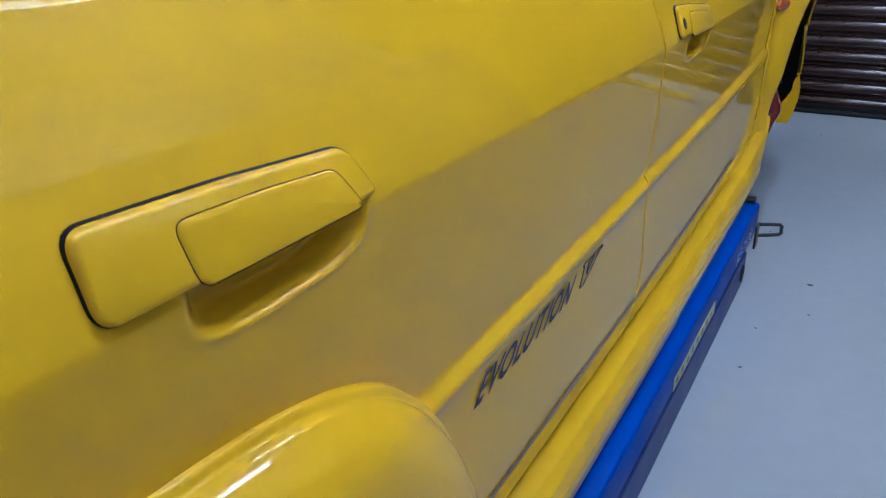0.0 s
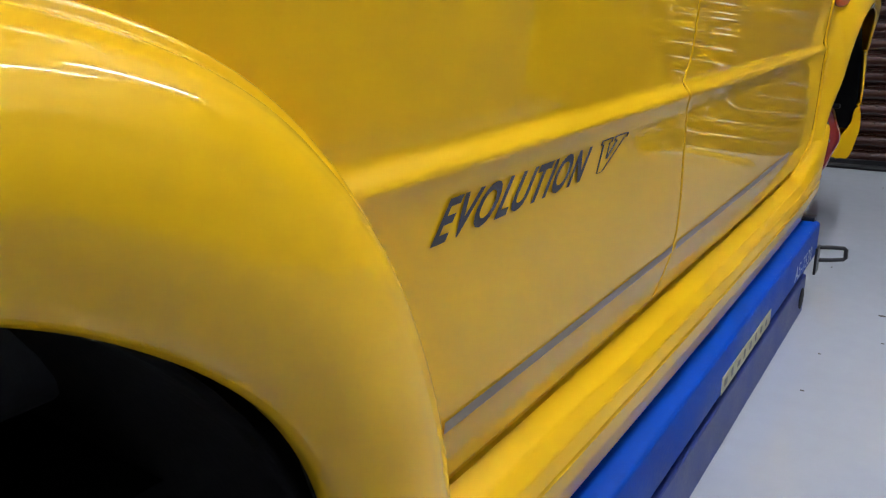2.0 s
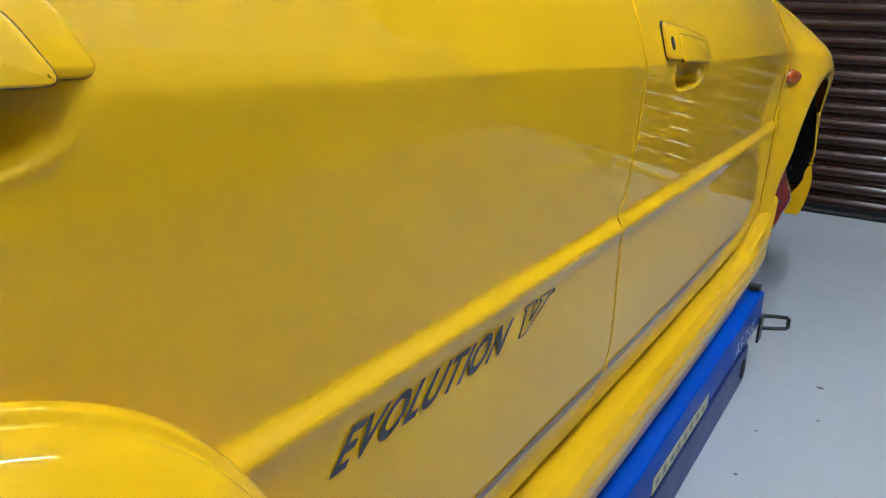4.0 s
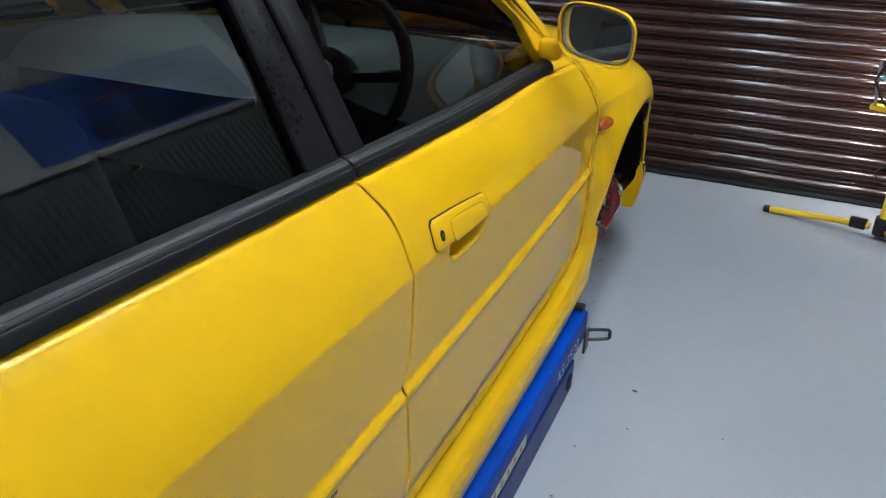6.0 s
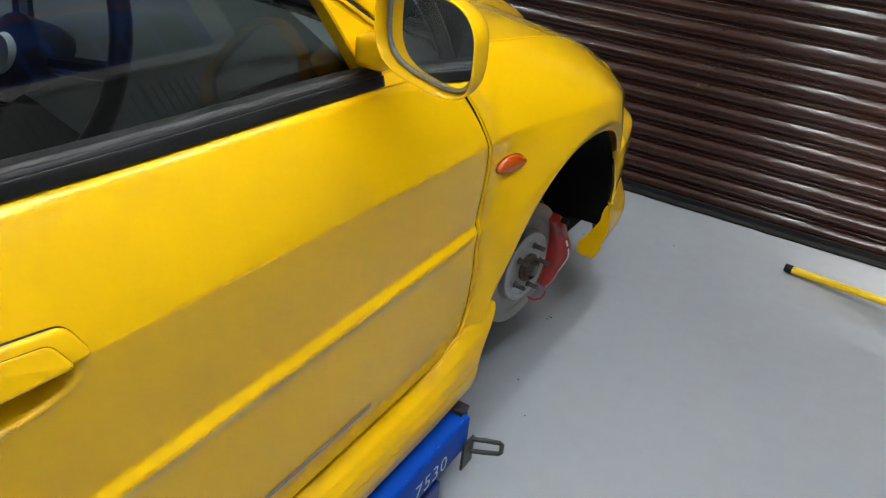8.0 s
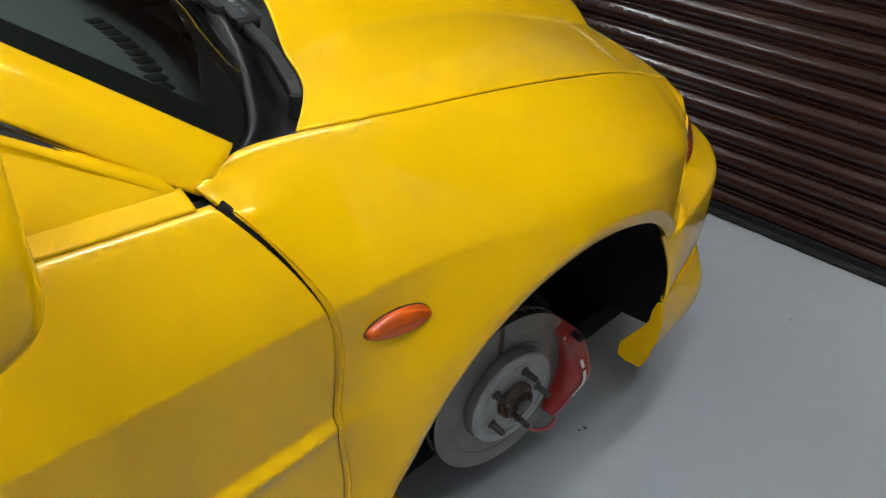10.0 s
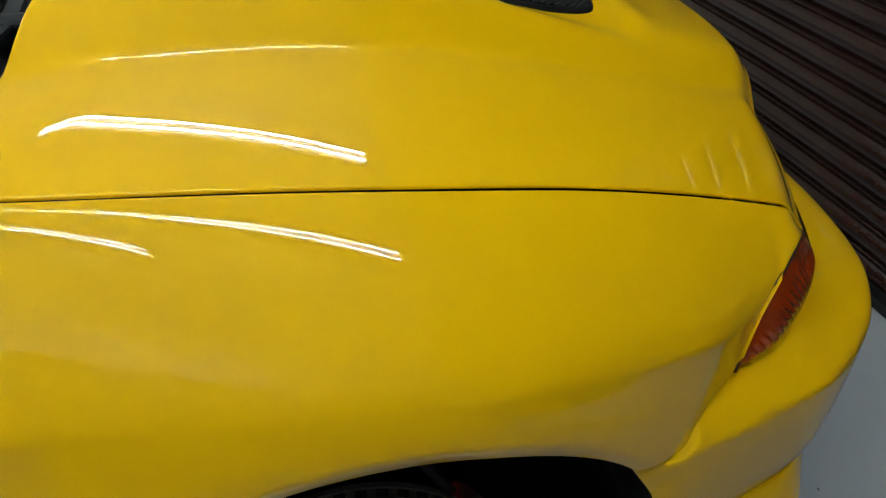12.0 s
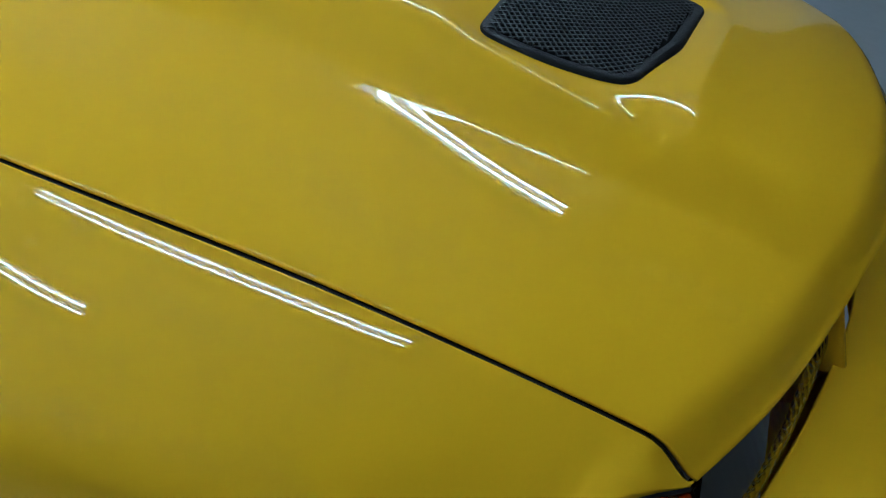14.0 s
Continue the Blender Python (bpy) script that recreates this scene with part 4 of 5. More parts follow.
def lip(u, v):
    c = along(bump_c, u)
    d = along(bump_c, min(u + 0.01, 1)) - along(bump_c, max(u - 0.01, 0))
    nrm = np.array([d[1], -d[0]])
    nrm = nrm / np.linalg.norm(nrm)
    if nrm @ np.array([1.0, 1.0]) < 0:
        nrm = -nrm
    fin = sstep(0.14, 0.36, u) * (1 - sstep(0.40, 0.52, u))
    edge = 1 - sstep(0.0, 0.12, u)
    pts = [(-0.001 - 0.014 * sstep(0.05, 0.2, u), 0.4192 + 0.003 * sstep(0.05, 0.2, u)), (0.001 - 0.003 * sstep(0.05, 0.2, u), 0.4188), (0.000 + 0.002 * fin, 0.414), (0.006 + 0.008 * fin, 0.385), (0.008 + 0.020 * fin, 0.345), (0.002 + 0.024 * fin, 0.305), (-0.006 + 0.010 * fin, 0.272), (-0.016, 0.246), (-0.05, 0.238)]
    o = along(pts, v)
    q = c + nrm * (o[0] - 0.020 * sstep(0.36, 0.52, u))
    return (q[0], q[1] + 0.035 * edge, o[1])


for s in (1, -1):
    bp = panel("front_bumper", bumper, 100, 50, YELLOW, car, "yellow front bumper wrapping round the corner", out=(0.6, 0.6, 0.3), s=s)
    lp = panel("bumper_lip", lip, 90, 40, YELLOW, bp, "yellow lower bumper lip", out=(0.6, 0.6, 0), s=s)

    # yellow end plate that closes the lip towards the wheel
    bm = bmesh.new()
    rim = round_outline([(0.843, 0.411), (0.836, 0.411), (0.829, 0.388), (0.828, 0.362), (0.814, 0.335), (0.776, 0.276), (0.777, 0.242), (0.829, 0.240), (0.842, 0.272), (0.853, 0.340), (0.851, 0.390)], 0.005, 2)
    rows = [[bm.verts.new((s * x, y, z)) for x, z in rim] for y in (0.3610, 0.3660)]
    bm.faces.new(rows[0])
    for k in range(len(rim)):
        m = (k + 1) % len(rim)
        bm.faces.new((rows[0][k], rows[0][m], rows[1][m], rows[1][k]))
    bmesh.ops.recalc_face_normals(bm, faces=bm.faces)
    part("lip_flange", bm, YELLOW, bp, "yellow flange at the wheel arch")
    # headlamp: amber corner and clear lens over a bright reflector
    lt = [tuple(np.array(wing(q, 0.0)) + np.array((-0.001, 0.0025, -0.0045))) for q in (0.909, 0.925, 0.945, 0.968, 0.985, 1.0)] + [(0.572, 0.652, 0.714), (0.47, 0.690, 0.710), (0.345, 0.722, 0.708)]
    lb = [(0.767, 0.464, 0.621), (0.763, 0.508, 0.634), (0.731, 0.566, 0.640), (0.703, 0.601, 0.641), (0.678, 0.625, 0.641), (0.645, 0.649, 0.640), (0.575, 0.684, 0.636), (0.47, 0.716, 0.630), (0.345, 0.745, 0.624)]

    def lens(u, v):
        a, b = along(lt, u), along(lb, u)
        p = a * (1 - v) + b * v
        bow = 0.010 * math.sin(math.pi * v) * min(1, 6 * u) + 0.002
        return (p[0] + 0.6 * bow, p[1] + 0.8 * bow, p[2] - 0.2 * bow)

    edge_pts = [np.array(wing(0.909 + 0.091 * k / 24, 0.0)) + np.array((-0.0015, 0.0012, -0.0030)) for k in range(25)]
    hl = panel("headlamp", lambda u, v: tuple(np.array(lens(u, v)) - np.array((0.030, 0.045, 0.0))), 40, 10, SILVER, car, "headlamp with an amber corner and a clear fluted lens", out=(0.6, 0.8, 0), roll=0.004, s=s)
    panel("indicator_lens", lambda u, v: tuple(np.array(lens(0.62 * u, v)) + 0.0011 * math.cos(u * 150) * sstep(0.12, 0.3, v) * (1 - sstep(0.7, 0.85, v)) * np.array((0.6, 0.8, 0))), 150, 20, AMBER_DEEP, hl, "amber indicator lens", out=(0.6, 0.8, 0), roll=0.010, s=s)
    panel("indicator_reflector", lambda u, v: tuple(np.array(lens(0.03 + 0.58 * u, v)) - np.array((0.012 + 0.003 * math.cos(u * 90), 0.016 + 0.003 * math.cos(u * 90), 0))), 120, 8, AMBER_IN, hl, "ribbed amber reflector", out=(0.6, 0.8, 0), roll=0.003, s=s)
    panel("clear_lens", lambda u, v: tuple(np.array(lens(0.632 + 0.368 * u, v)) + 0.0004 * math.cos(u * 150) * np.array((0.5, 0.8, 0))), 160, 12, LENS, hl, "clear fluted headlamp lens", out=(0.6, 0.8, 0), roll=0.010, s=s)
    bm = bm_box(min(s * 0.300, s * 0.332), max(s * 0.300, s * 0.332), 0.705, 0.748, 0.600, 0.700, 0.008, 3)
    for v in bm.verts:
        v.co.y += (0.70 - v.co.z) * 0.40
    part("grille_surround", bm, YELLOW, bp, "yellow upright beside the grille", smooth=True)
    tube("lens_seal", [(s * p[0], p[1], p[2]) for p in edge_pts], 0.0028, RUBBER, hl, "thin black seal above the lens", n=6)
    # inner wheel arch
    def liner(u, v):
        a = math.radians(196 - 200 * u)
        x = 0.835 - 0.36 * v
        r = FR + 0.010 - 0.012 * math.sin(math.pi * v) + 0.004 * math.sin(u * 60) * (0.2 < v < 0.9)
        return (x, FW[0] + r * math.cos(a), FW[1] + r * math.sin(a))
    panel("wheel_liner", liner, 60, 16, NEAR_BLACK, car, "black plastic wheel arch liner", out=(0, 0, -1), s=s)

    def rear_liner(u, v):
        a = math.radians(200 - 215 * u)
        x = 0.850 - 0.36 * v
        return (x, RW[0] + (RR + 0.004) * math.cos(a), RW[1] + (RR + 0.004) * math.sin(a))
    panel("wheel_liner", rear_liner, 40, 10, NEAR_BLACK, car, "black rear wheel arch liner", out=(0, 0, -1), s=s)
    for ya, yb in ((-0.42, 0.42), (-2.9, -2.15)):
        box("inner_arch", min(s * 0.44, s * 0.475), max(s * 0.44, s * 0.475), ya, yb, 0.30, 0.74, NEAR_BLACK, car, "dark inner wing behind the wheel arch")
    # side repeater lamp
    ring = [(-0.323 + 0.0425 * math.cos(k * math.pi / 16), 0.7455 + 0.0165 * math.sin(k * math.pi / 16)) for k in range(32)]

    def on_wing(a, b, h):
        return (wing_x(a, b) + h, a, b)
    mk = pad("side_repeater", ring, [(-0.0010, -0.004), (-0.0008, 0.0012), (0.0, 0.0016)], on_wing, RUBBER, car, "amber side repeater lamp on the wing", s=s, hole=True)
    pad("lens", ring, [(0.0, -0.002), (0.0004, 0.004), (0.002, 0.0078), (0.0045, 0.0098), (0.0075, 0.0106)], on_wing, AMBER, mk, "amber lens", s=s)
    pad("reflector", ring, [(0.003, -0.001), (0.004, 0.0005)], on_wing, AMBER_IN, mk, s=s)

# radiator opening and dark floor of the car
box("grille", -0.34, 0.34, 0.70, 0.735, 0.60, 0.690, DARK, car, "dark grille opening")
box("underbody", -0.70, 0.70, -3.3, 0.70, 0.235, 0.30, NEAR_BLACK, car, "dark underbody")
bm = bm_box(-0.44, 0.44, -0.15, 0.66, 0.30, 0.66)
part("engine_bay", bm, NEAR_BLACK, car, "dark engine bay")

# ---- brakes ----
def brake(s, wy, wz, steer):
    m = Matrix.Translation((s * 0.752, wy, wz)) @ Matrix.Rotation(radians(steer * s), 4, "Z") @ Matrix.Diagonal((s, 1, 1, 1))
    parts = []
    d = lathe("brake_disc", [(0.076, -0.028), (0.160, -0.028), (0.160, -0.021), (0.1575, -0.0205), (0.1575, -0.0075), (0.160, -0.007), (0.160, 0.0), (0.1585, 0.0006), (0.128, 0.0004), (0.1265, -0.0006), (0.1045, -0.0006), (0.103, 0.0004), (0.096, 0.0), (0.094, -0.002), (0.0925, 0.004), (0.091, 0.016), (0.088, 0.0185), (0.074, 0.0195), (0.072, 0.0175), (0.035, 0.0175), (0.0345, 0.012)], (0, 0, 0), DISC, car, "worn grey vented brake disc, wheel removed", n=72, sharp=25)
    parts.append(d)
    slot = None
    for k in range(40 if s > 0 else 0):
        if slot is None:
            slot = part("cooling_slot", bm_box(-0.0185, -0.0095, 0.1572, 0.1588, -0.007, 0.007), DARK, d)
            one = slot
        else:
            one = new("cooling_slot", slot.data)
            one.parent = d
        one.rotation_euler = (2 * math.pi * k / 40, 0, 0)
    # hub with cut-outs
    parts.append(lathe("hub", [(0.0, 0.018), (0.036, 0.018), (0.0365, 0.026), (0.034, 0.028), (0.0305, 0.0285), (0.030, 0.036), (0.0285, 0.038), (0.0255, 0.038), (0.025, 0.030), (0.016, 0.029), (0.0, 0.029)], (0, 0, 0), RUST, d, "rusty hub centre", n=40))
    parts.append(lathe("axle_nut", [(0.0, 0.029), (0.017, 0.029), (0.0165, 0.044), (0.012, 0.046), (0.0, 0.046)], (0, 0, 0), STUD, d, "castellated axle nut", n=6))
    bm = bmesh.new()
    for k in range(5):
        a = math.radians(72 * k + 36 + 20)
        q = bmesh.new()
        vs = [q.verts.new((0.0182, r * math.sin(t), r * math.cos(t))) for r, t in ((0.045, -0.34), (0.070, -0.36), (0.073, 0.0), (0.070, 0.36), (0.045, 0.34), (0.040, 0.0))]
        q.faces.new(vs)
        ex = bmesh.ops.extrude_face_region(q, geom=q.faces[:])
        bmesh.ops.translate(q, verts=[v for v in ex["geom"] if isinstance(v, bmesh.types.BMVert)], vec=(0.0016, 0, 0))
        q.transform(Matrix.Rotation(a, 4, "X"))
        me = bpy.data.meshes.new("t")
        q.to_mesh(me)
        q.free()
        bm.from_mesh(me)
        bpy.data.meshes.remove(me)
    parts.append(part("hub_face", bm, HUB, d, "clean zinc patches between the studs"))
    for k in range(5):
        a = math.radians(72 * k + 20)
        c = (0, 0.05715 * math.sin(a), 0.05715 * math.cos(a))
        parts.append(lathe("wheel_stud", [(0.0095, 0.018), (0.0095, 0.0205), (0.0062, 0.021), (0.0058, 0.046), (0.0045, 0.050), (0.0, 0.050)], c, STUD, d, "dark threaded wheel stud", n=14))
    parts.append(lathe("disc_hat", [(0.0945, -0.001), (0.0935, 0.0045), (0.0922, 0.0165), (0.0892, 0.0192), (0.0745, 0.0203), (0.0730, 0.0190)], (0, 0, 0), HUB, d, "silver coated hat of the disc", n=64, sharp=25))
    # rust streak on the rubbing face
    parts.append(part("rust_mark", bm_box(0.0004, 0.0010, -0.030, -0.020, 0.100, 0.157), RUST, d, "brown rust streak"))
    # caliper: a bent, bevelled block astride the disc
    bm = bmesh.new()
    secs = []
    nn = 26
    for k in range(nn + 1):
        t = k / nn
        a = math.radians(-44 + 84 * t)
        w = 1 - 0.32 * abs(2 * t - 1) ** 3
        ro, ri = 0.174 - 0.012 * abs(2 * t - 1) ** 2, 0.124 + 0.010 * abs(2 * t - 1) ** 2
        bulge = 0.036 + 0.012 * math.sin(math.pi * t) + 0.005 * math.cos(4 * math.pi * t)
        prof = [(-0.060, ro - 0.006), (-0.055, ro), (0.030, ro), (bulge - 0.010, ro - 0.003), (bulge, ro - 0.014), (bulge + 0.002, ro - 0.030), (bulge - 0.003, ri + 0.012), (bulge - 0.012, ri + 0.002), (0.006, ri), (0.004, ri + 0.004), (-0.060, ri + 0.004)]
        secs.append([bm.verts.new((x * (w if x > 0.02 else 1), r * math.cos(a), r * math.sin(a))) for x, r in prof])
    L = len(secs[0])
    for p, q in zip(secs, secs[1:]):
        for k in range(L):
            bm.faces.new((p[k], p[(k + 1) % L], q[(k + 1) % L], q[k]))
    bm.faces.new(secs[0])
    bm.faces.new(secs[-1])
    cal = part("brake_caliper", bm, CALIPER, car, "dull red four-piston brake caliper", smooth=True, sharp=50)
    parts.append(cal)
    # plain bar in place of the maker's lettering, standing upright on the outer face
    bm = bmesh.new()
    for t0, t1 in ((0.30, 0.38), (0.41, 0.74)):
        row = []
        for k in range(9):
            t = 1.0 - (t0 + (t1 - t0) * k / 8)
            a = math.radians(-44 + 84 * t)
            x = 0.036 + 0.012 * math.sin(math.pi * t) + 0.005 * math.cos(4 * math.pi * t) + 0.0035
            row.append([bm.verts.new((x, r * math.cos(a), r * math.sin(a))) for r in (0.1370, 0.1445)])
        for p, q in zip(row, row[1:]):
            bm.faces.new((p[0], p[1], q[1], q[0]))
    parts.append(part("caliper_marking", bm, CALIPER_MARK, cal, "pale plain bar on the caliper"))
    parts.append(lathe("bleed_bolt", [(0.0, 0.030), (0.008, 0.030), (0.008, 0.048), (0.005, 0.050), (0.0, 0.052)], (0, 0.150 * math.cos(0.62), 0.163 * math.sin(0.62)), RUBBER, cal, "black bolt", n=8))
    parts.append(tube("bridge_pipe", [(0.02, 0.176 * math.cos(a), 0.176 * math.sin(a)) for a in [math.radians(-45 - 3 * k) for k in range(3)]] + [(0.02 - 0.01 * k, 0.100 - 0.016 * k, -0.138 - 0.008 * k + 0.006 * k * k) for k in range(5)], 0.0035, CALIPER, cal, "thin red fluid pipe", n=6))
    parts.append(tube("brake_hose", [(-0.03, 0.11, 0.12), (-0.05, 0.05, 0.20), (-0.12, -0.02, 0.26), (-0.22, -0.05, 0.30)], 0.007, RUBBER, cal, "black brake hose", n=8))
    for o in parts:
        if o.parent is car:
            o.matrix_world = m
    tube("damper", [(s * 0.62, wy + 0.0, wz + 0.02), (s * 0.58, wy - 0.02, wz + 0.36)], 0.030, NEAR_BLACK, car, "dark suspension strut", n=14)
    tube("lower_arm", [(s * 0.70, wy, wz - 0.10), (s * 0.40, wy - 0.02, wz - 0.06)], 0.022, NEAR_BLACK, car, "dark suspension arm", n=10)


brake(1, 0.022, 0.343, -7)
brake(-1, 0.022, 0.343, 7)

# ---- door mirrors ----
for s in (1, -1):
    mc = Vector((0.890, -0.730, 1.048))

    def shell(u, v):
        # u round the rim, v from the rim forwards to the nose
        a = 2 * math.pi * u
        e = 3.2
        ca, sa = math.cos(a), math.sin(a)
        k = (abs(ca) ** e + abs(sa) ** e) ** (-1 / e)
        hw, hh = 0.088, 0.061
        cx = 0.0
        sh = math.cos(v * math.pi / 2) ** 0.55
        x = cx + hw * ca * k * (0.30 + 0.70 * sh) + 0.010 * (1 - sh) + 0.10 * 0
        z = hh * sa * k * (0.30 + 0.70 * sh) - 0.008 * ca * k
        y = 0.062 * math.sin(v * math.pi / 2) - 0.24 * x
        return Vector((mc.x + x, mc.y + y, mc.z + z))
    nu, nv = 64, 18
    V, F = [], []
    for j in range(nv + 1):
        v = -0.02 + 1.0 * j / nv
        for i in range(nu):
            V.append(tuple(shell(i / nu, max(v, 0) * 0.985)) if j else tuple(shell(i / nu, 0) * 1.0))
    for j in range(nv):
        for i in range(nu):
            F.append((j * nu + i, j * nu + (i + 1) % nu, (j + 1) * nu + (i + 1) % nu, (j + 1) * nu + i))
    F.append(tuple(nv * nu + i for i in range(nu)))
    # turned-in rim and inner wall
    b0 = len(V)
    for dep, sc_ in ((-0.004, 0.985), (-0.002, 0.965), (0.030, 0.94)):
        for i in range(nu):
            p = shell(i / nu, 0)
            V.append((mc.x + (p.x - mc.x) * sc_, p.y + dep, mc.z + (p.z - mc.z) * sc_))
    for i in range(nu):
        F.append((i, b0 + i, b0 + (i + 1) % nu, (i + 1) % nu))
        for r in (0, 1):
            F.append((b0 + r * nu + i, b0 + (r + 1) * nu + i, b0 + (r + 1) * nu + (i + 1) % nu, b0 + r * nu + (i + 1) % nu))
    V = [(s * p[0], p[1], p[2]) for p in V]
    mi = obj("door_mirror", V, F, YELLOW, car, "yellow door mirror")
    bm = bmesh.new()
    bm.from_mesh(mi.data)
    bmesh.ops.recalc_face_normals(bm, faces=bm.faces)
    bm.to_mesh(mi.data)
    bm.free()
    ring = [shell(i / nu, 0) for i in range(nu)]
    V = [(s * (mc.x + (p.x - mc.x) * 0.90), p.y + 0.018, mc.z + (p.z - mc.z) * 0.88) for p in ring]
    bm = bm_tube(V, 0.0032, 6, closed=True)
    part("mirror_rim", bm, ALU, mi, "grey rubber edge of the mirror", smooth=True)
    bm = bmesh.new()
    vs = [bm.verts.new((v[0] + s * 0.0, v[1] + 0.001, v[2])) for v in V]
    f = bm.faces.new(vs)
    part("mirror_glass", bm, MIRROR_GLASS, mi, "silvered mirror glass")
    # foot joining it to the door's corner
    bm = bm_box(0.756, 0.808, -0.698, -0.655, 0.978, 1.025, 0.012, 3)
    bm.transform(Matrix.Diagonal((s, 1, 1, 1)))
    bmesh.ops.recalc_face_normals(bm, faces=bm.faces)
    part("mirror_foot", bm, YELLOW, mi, "yellow foot of the mirror", smooth=True)

# ---- cabin ----
bm = bm_box(-0.68, 0.68, -0.92, -0.40, 0.62, 0.90, 0.04, 4)
dash = part("dashboard", bm, DASH, car, "dark grey dashboard", smooth=True)


def dash_pt(x, t):
    """A point of the dashboard's top, from the windscreen's foot (t=0) back to the instruments (t=1)."""
    y = (rim_y(abs(x)) - 0.020) * (1 - t) - 0.96 * t
    hood = 0.045 * math.exp(-((x - 0.36) / 0.14) ** 2) * sstep(0.35, 0.8, t)
    return (x, y, 0.922 + 0.028 * math.sin(math.pi * t) + hood - 0.05 * sstep(0.8, 1.0, t))


P = [dash_pt(0.66 * (1 - 2 * u / 40), v / 18) for u in range(41) for v in range(19)]
obj("dash_top", P, [(i * 19 + j, i * 19 + j + 1, (i + 1) * 19 + j + 1, (i + 1) * 19 + j) for i in range(40) for j in range(18)], DASH, dash, "moulded dashboard top")
for k in range(12):
    p = dash_pt(0.20 + 0.032 * k, 0.13)
    box("demister_slot", p[0], p[0] + 0.024, p[1] - 0.011, p[1] + 0.011, p[2] - 0.004, p[2] + 0.0025, DARK, dash, bevel=0.001)
ring = [(0.36 + 0.185 * math.cos(2 * math.pi * k / 40), -0.92 + 0.185 * math.sin(2 * math.pi * k / 40) * 0.42, 0.945 + 0.185 * math.sin(2 * math.pi * k / 40) * 0.907) for k in range(40)]
sw = tube("steering_wheel", ring, 0.015, BLACK_TRIM, car, "black steering wheel", n=10, closed=True)
part("wheel_boss", bm_tube([(0.36, -0.955, 0.955), (0.36, -0.945, 0.95), (0.36, -0.90, 0.93), (0.36, -0.80, 0.88)], [0.045, 0.062, 0.06, 0.035], 18), BLACK_TRIM, sw, smooth=True)
for a in (0.1, 2.1, 3.04, 4.2):
    part("spoke", bm_tube([(0.36, -0.92, 0.940), (0.36 + 0.18 * math.cos(a), -0.92 + 0.18 * math.sin(a) * 0.42, 0.945 + 0.18 * math.sin(a) * 0.907)], 0.014, 8), BLACK_TRIM, sw, smooth=True)
part("boss_badge", bm_tube([(0.36, -0.953, 0.955), (0.36, -0.962, 0.958)], [0.030, 0.026], 18), SILVER, sw, "bright metal badge", smooth=True)
for sx in (0.36, -0.36):
    seat = part("front_seat", bm_box(sx - 0.25, sx + 0.25, -1.62, -1.12, 0.42, 0.60, 0.06, 4), CLOTH, car, "dark cloth front seat", smooth=True)
    bm = bm_box(-0.25, 0.25, -0.07, 0.07, 0.0, 0.62, 0.06, 4)
    bm.transform(Matrix.Translation((sx, -1.66, 0.52)) @ Matrix.Rotation(radians(16), 4, "X"))
    part("seat_back", bm, CLOTH, seat, smooth=True)
    bm = bm_box(-0.13, 0.13, -0.05, 0.05, 0.62, 0.80, 0.04, 4)
    bm.transform(Matrix.Translation((sx, -1.66, 0.52)) @ Matrix.Rotation(radians(14), 4, "X"))
    part("head_rest", bm, CLOTH, seat, smooth=True)
bs = part("rear_seat", bm_box(-0.62, 0.62, -2.45, -2.0, 0.45, 0.62, 0.06, 4), CLOTH, car, "dark cloth rear bench", smooth=True)
part("bench_back", bm_box(-0.62, 0.62, -2.62, -2.45, 0.50, 1.06, 0.06, 4), CLOTH, bs, smooth=True)
box("cabin_floor", -0.70, 0.70, -2.6, -0.45, 0.30, 0.42, NEAR_BLACK, car, "dark cabin floor")
for s in (1, -1):
    box("door_card", min(s * 0.70, s * 0.735), max(s * 0.70, s * 0.735), -2.02, -0.55, 0.42, 0.95, CLOTH, car, "dark inner door trim", bevel=0.01)

CORD_RED = material("red_tag_plastic", (0.42, 0.035, 0.02), rough=0.45, vary=0.15, scale=30)
tag = part("dash_tag", bm_box(-0.011, 0.011, -0.034, 0.034, 0.0, 0.010, 0.003, 2), CORD_RED, None, smooth=True)
tag.matrix_world = Matrix.Translation((0.535, -0.425, dash_pt(0.535, 0.17)[2] + 0.002)) @ Matrix.Rotation(radians(68), 4, "Z")
tagged(tag, "small red plastic tag lying on the dashboard", "tag")

# ---- writing and tape on the rear door ----
rear_right = [o for o in car.children if o.name.startswith("rear_door")][0]
front_right = [o for o in car.children if o.name.startswith("front_door")][0]


def door_text(a, b):
    y, z = -2.058 + a, 0.5795 + b + 0.003 * a
    return (side_x(y, z) + 0.0017, y, z)


lettering("door_lettering", "EVOLUTION", door_text, DECAL, rear_right, 0.0415, "slanted dark grey lettering", shear=0.85, width=0.99, offset=0.0012)


v1 = [(-1.7700 + 1.28 * a, 0.5795 + 0.80 * b) for a, b in ((0.0, 0.0), (0.010, 0.0), (0.052, 0.034), (0.058, 0.034), (0.060, 0.039), (0.034, 0.039), (0.032, 0.034), (0.037, 0.034), (0.017, 0.014), (0.022, 0.034), (0.026, 0.034), (0.028, 0.039), (0.008, 0.039), (0.006, 0.034), (0.010, 0.034))]


def on_rear(a, b, h):
    return (side_x(a, b) + h, a, b)


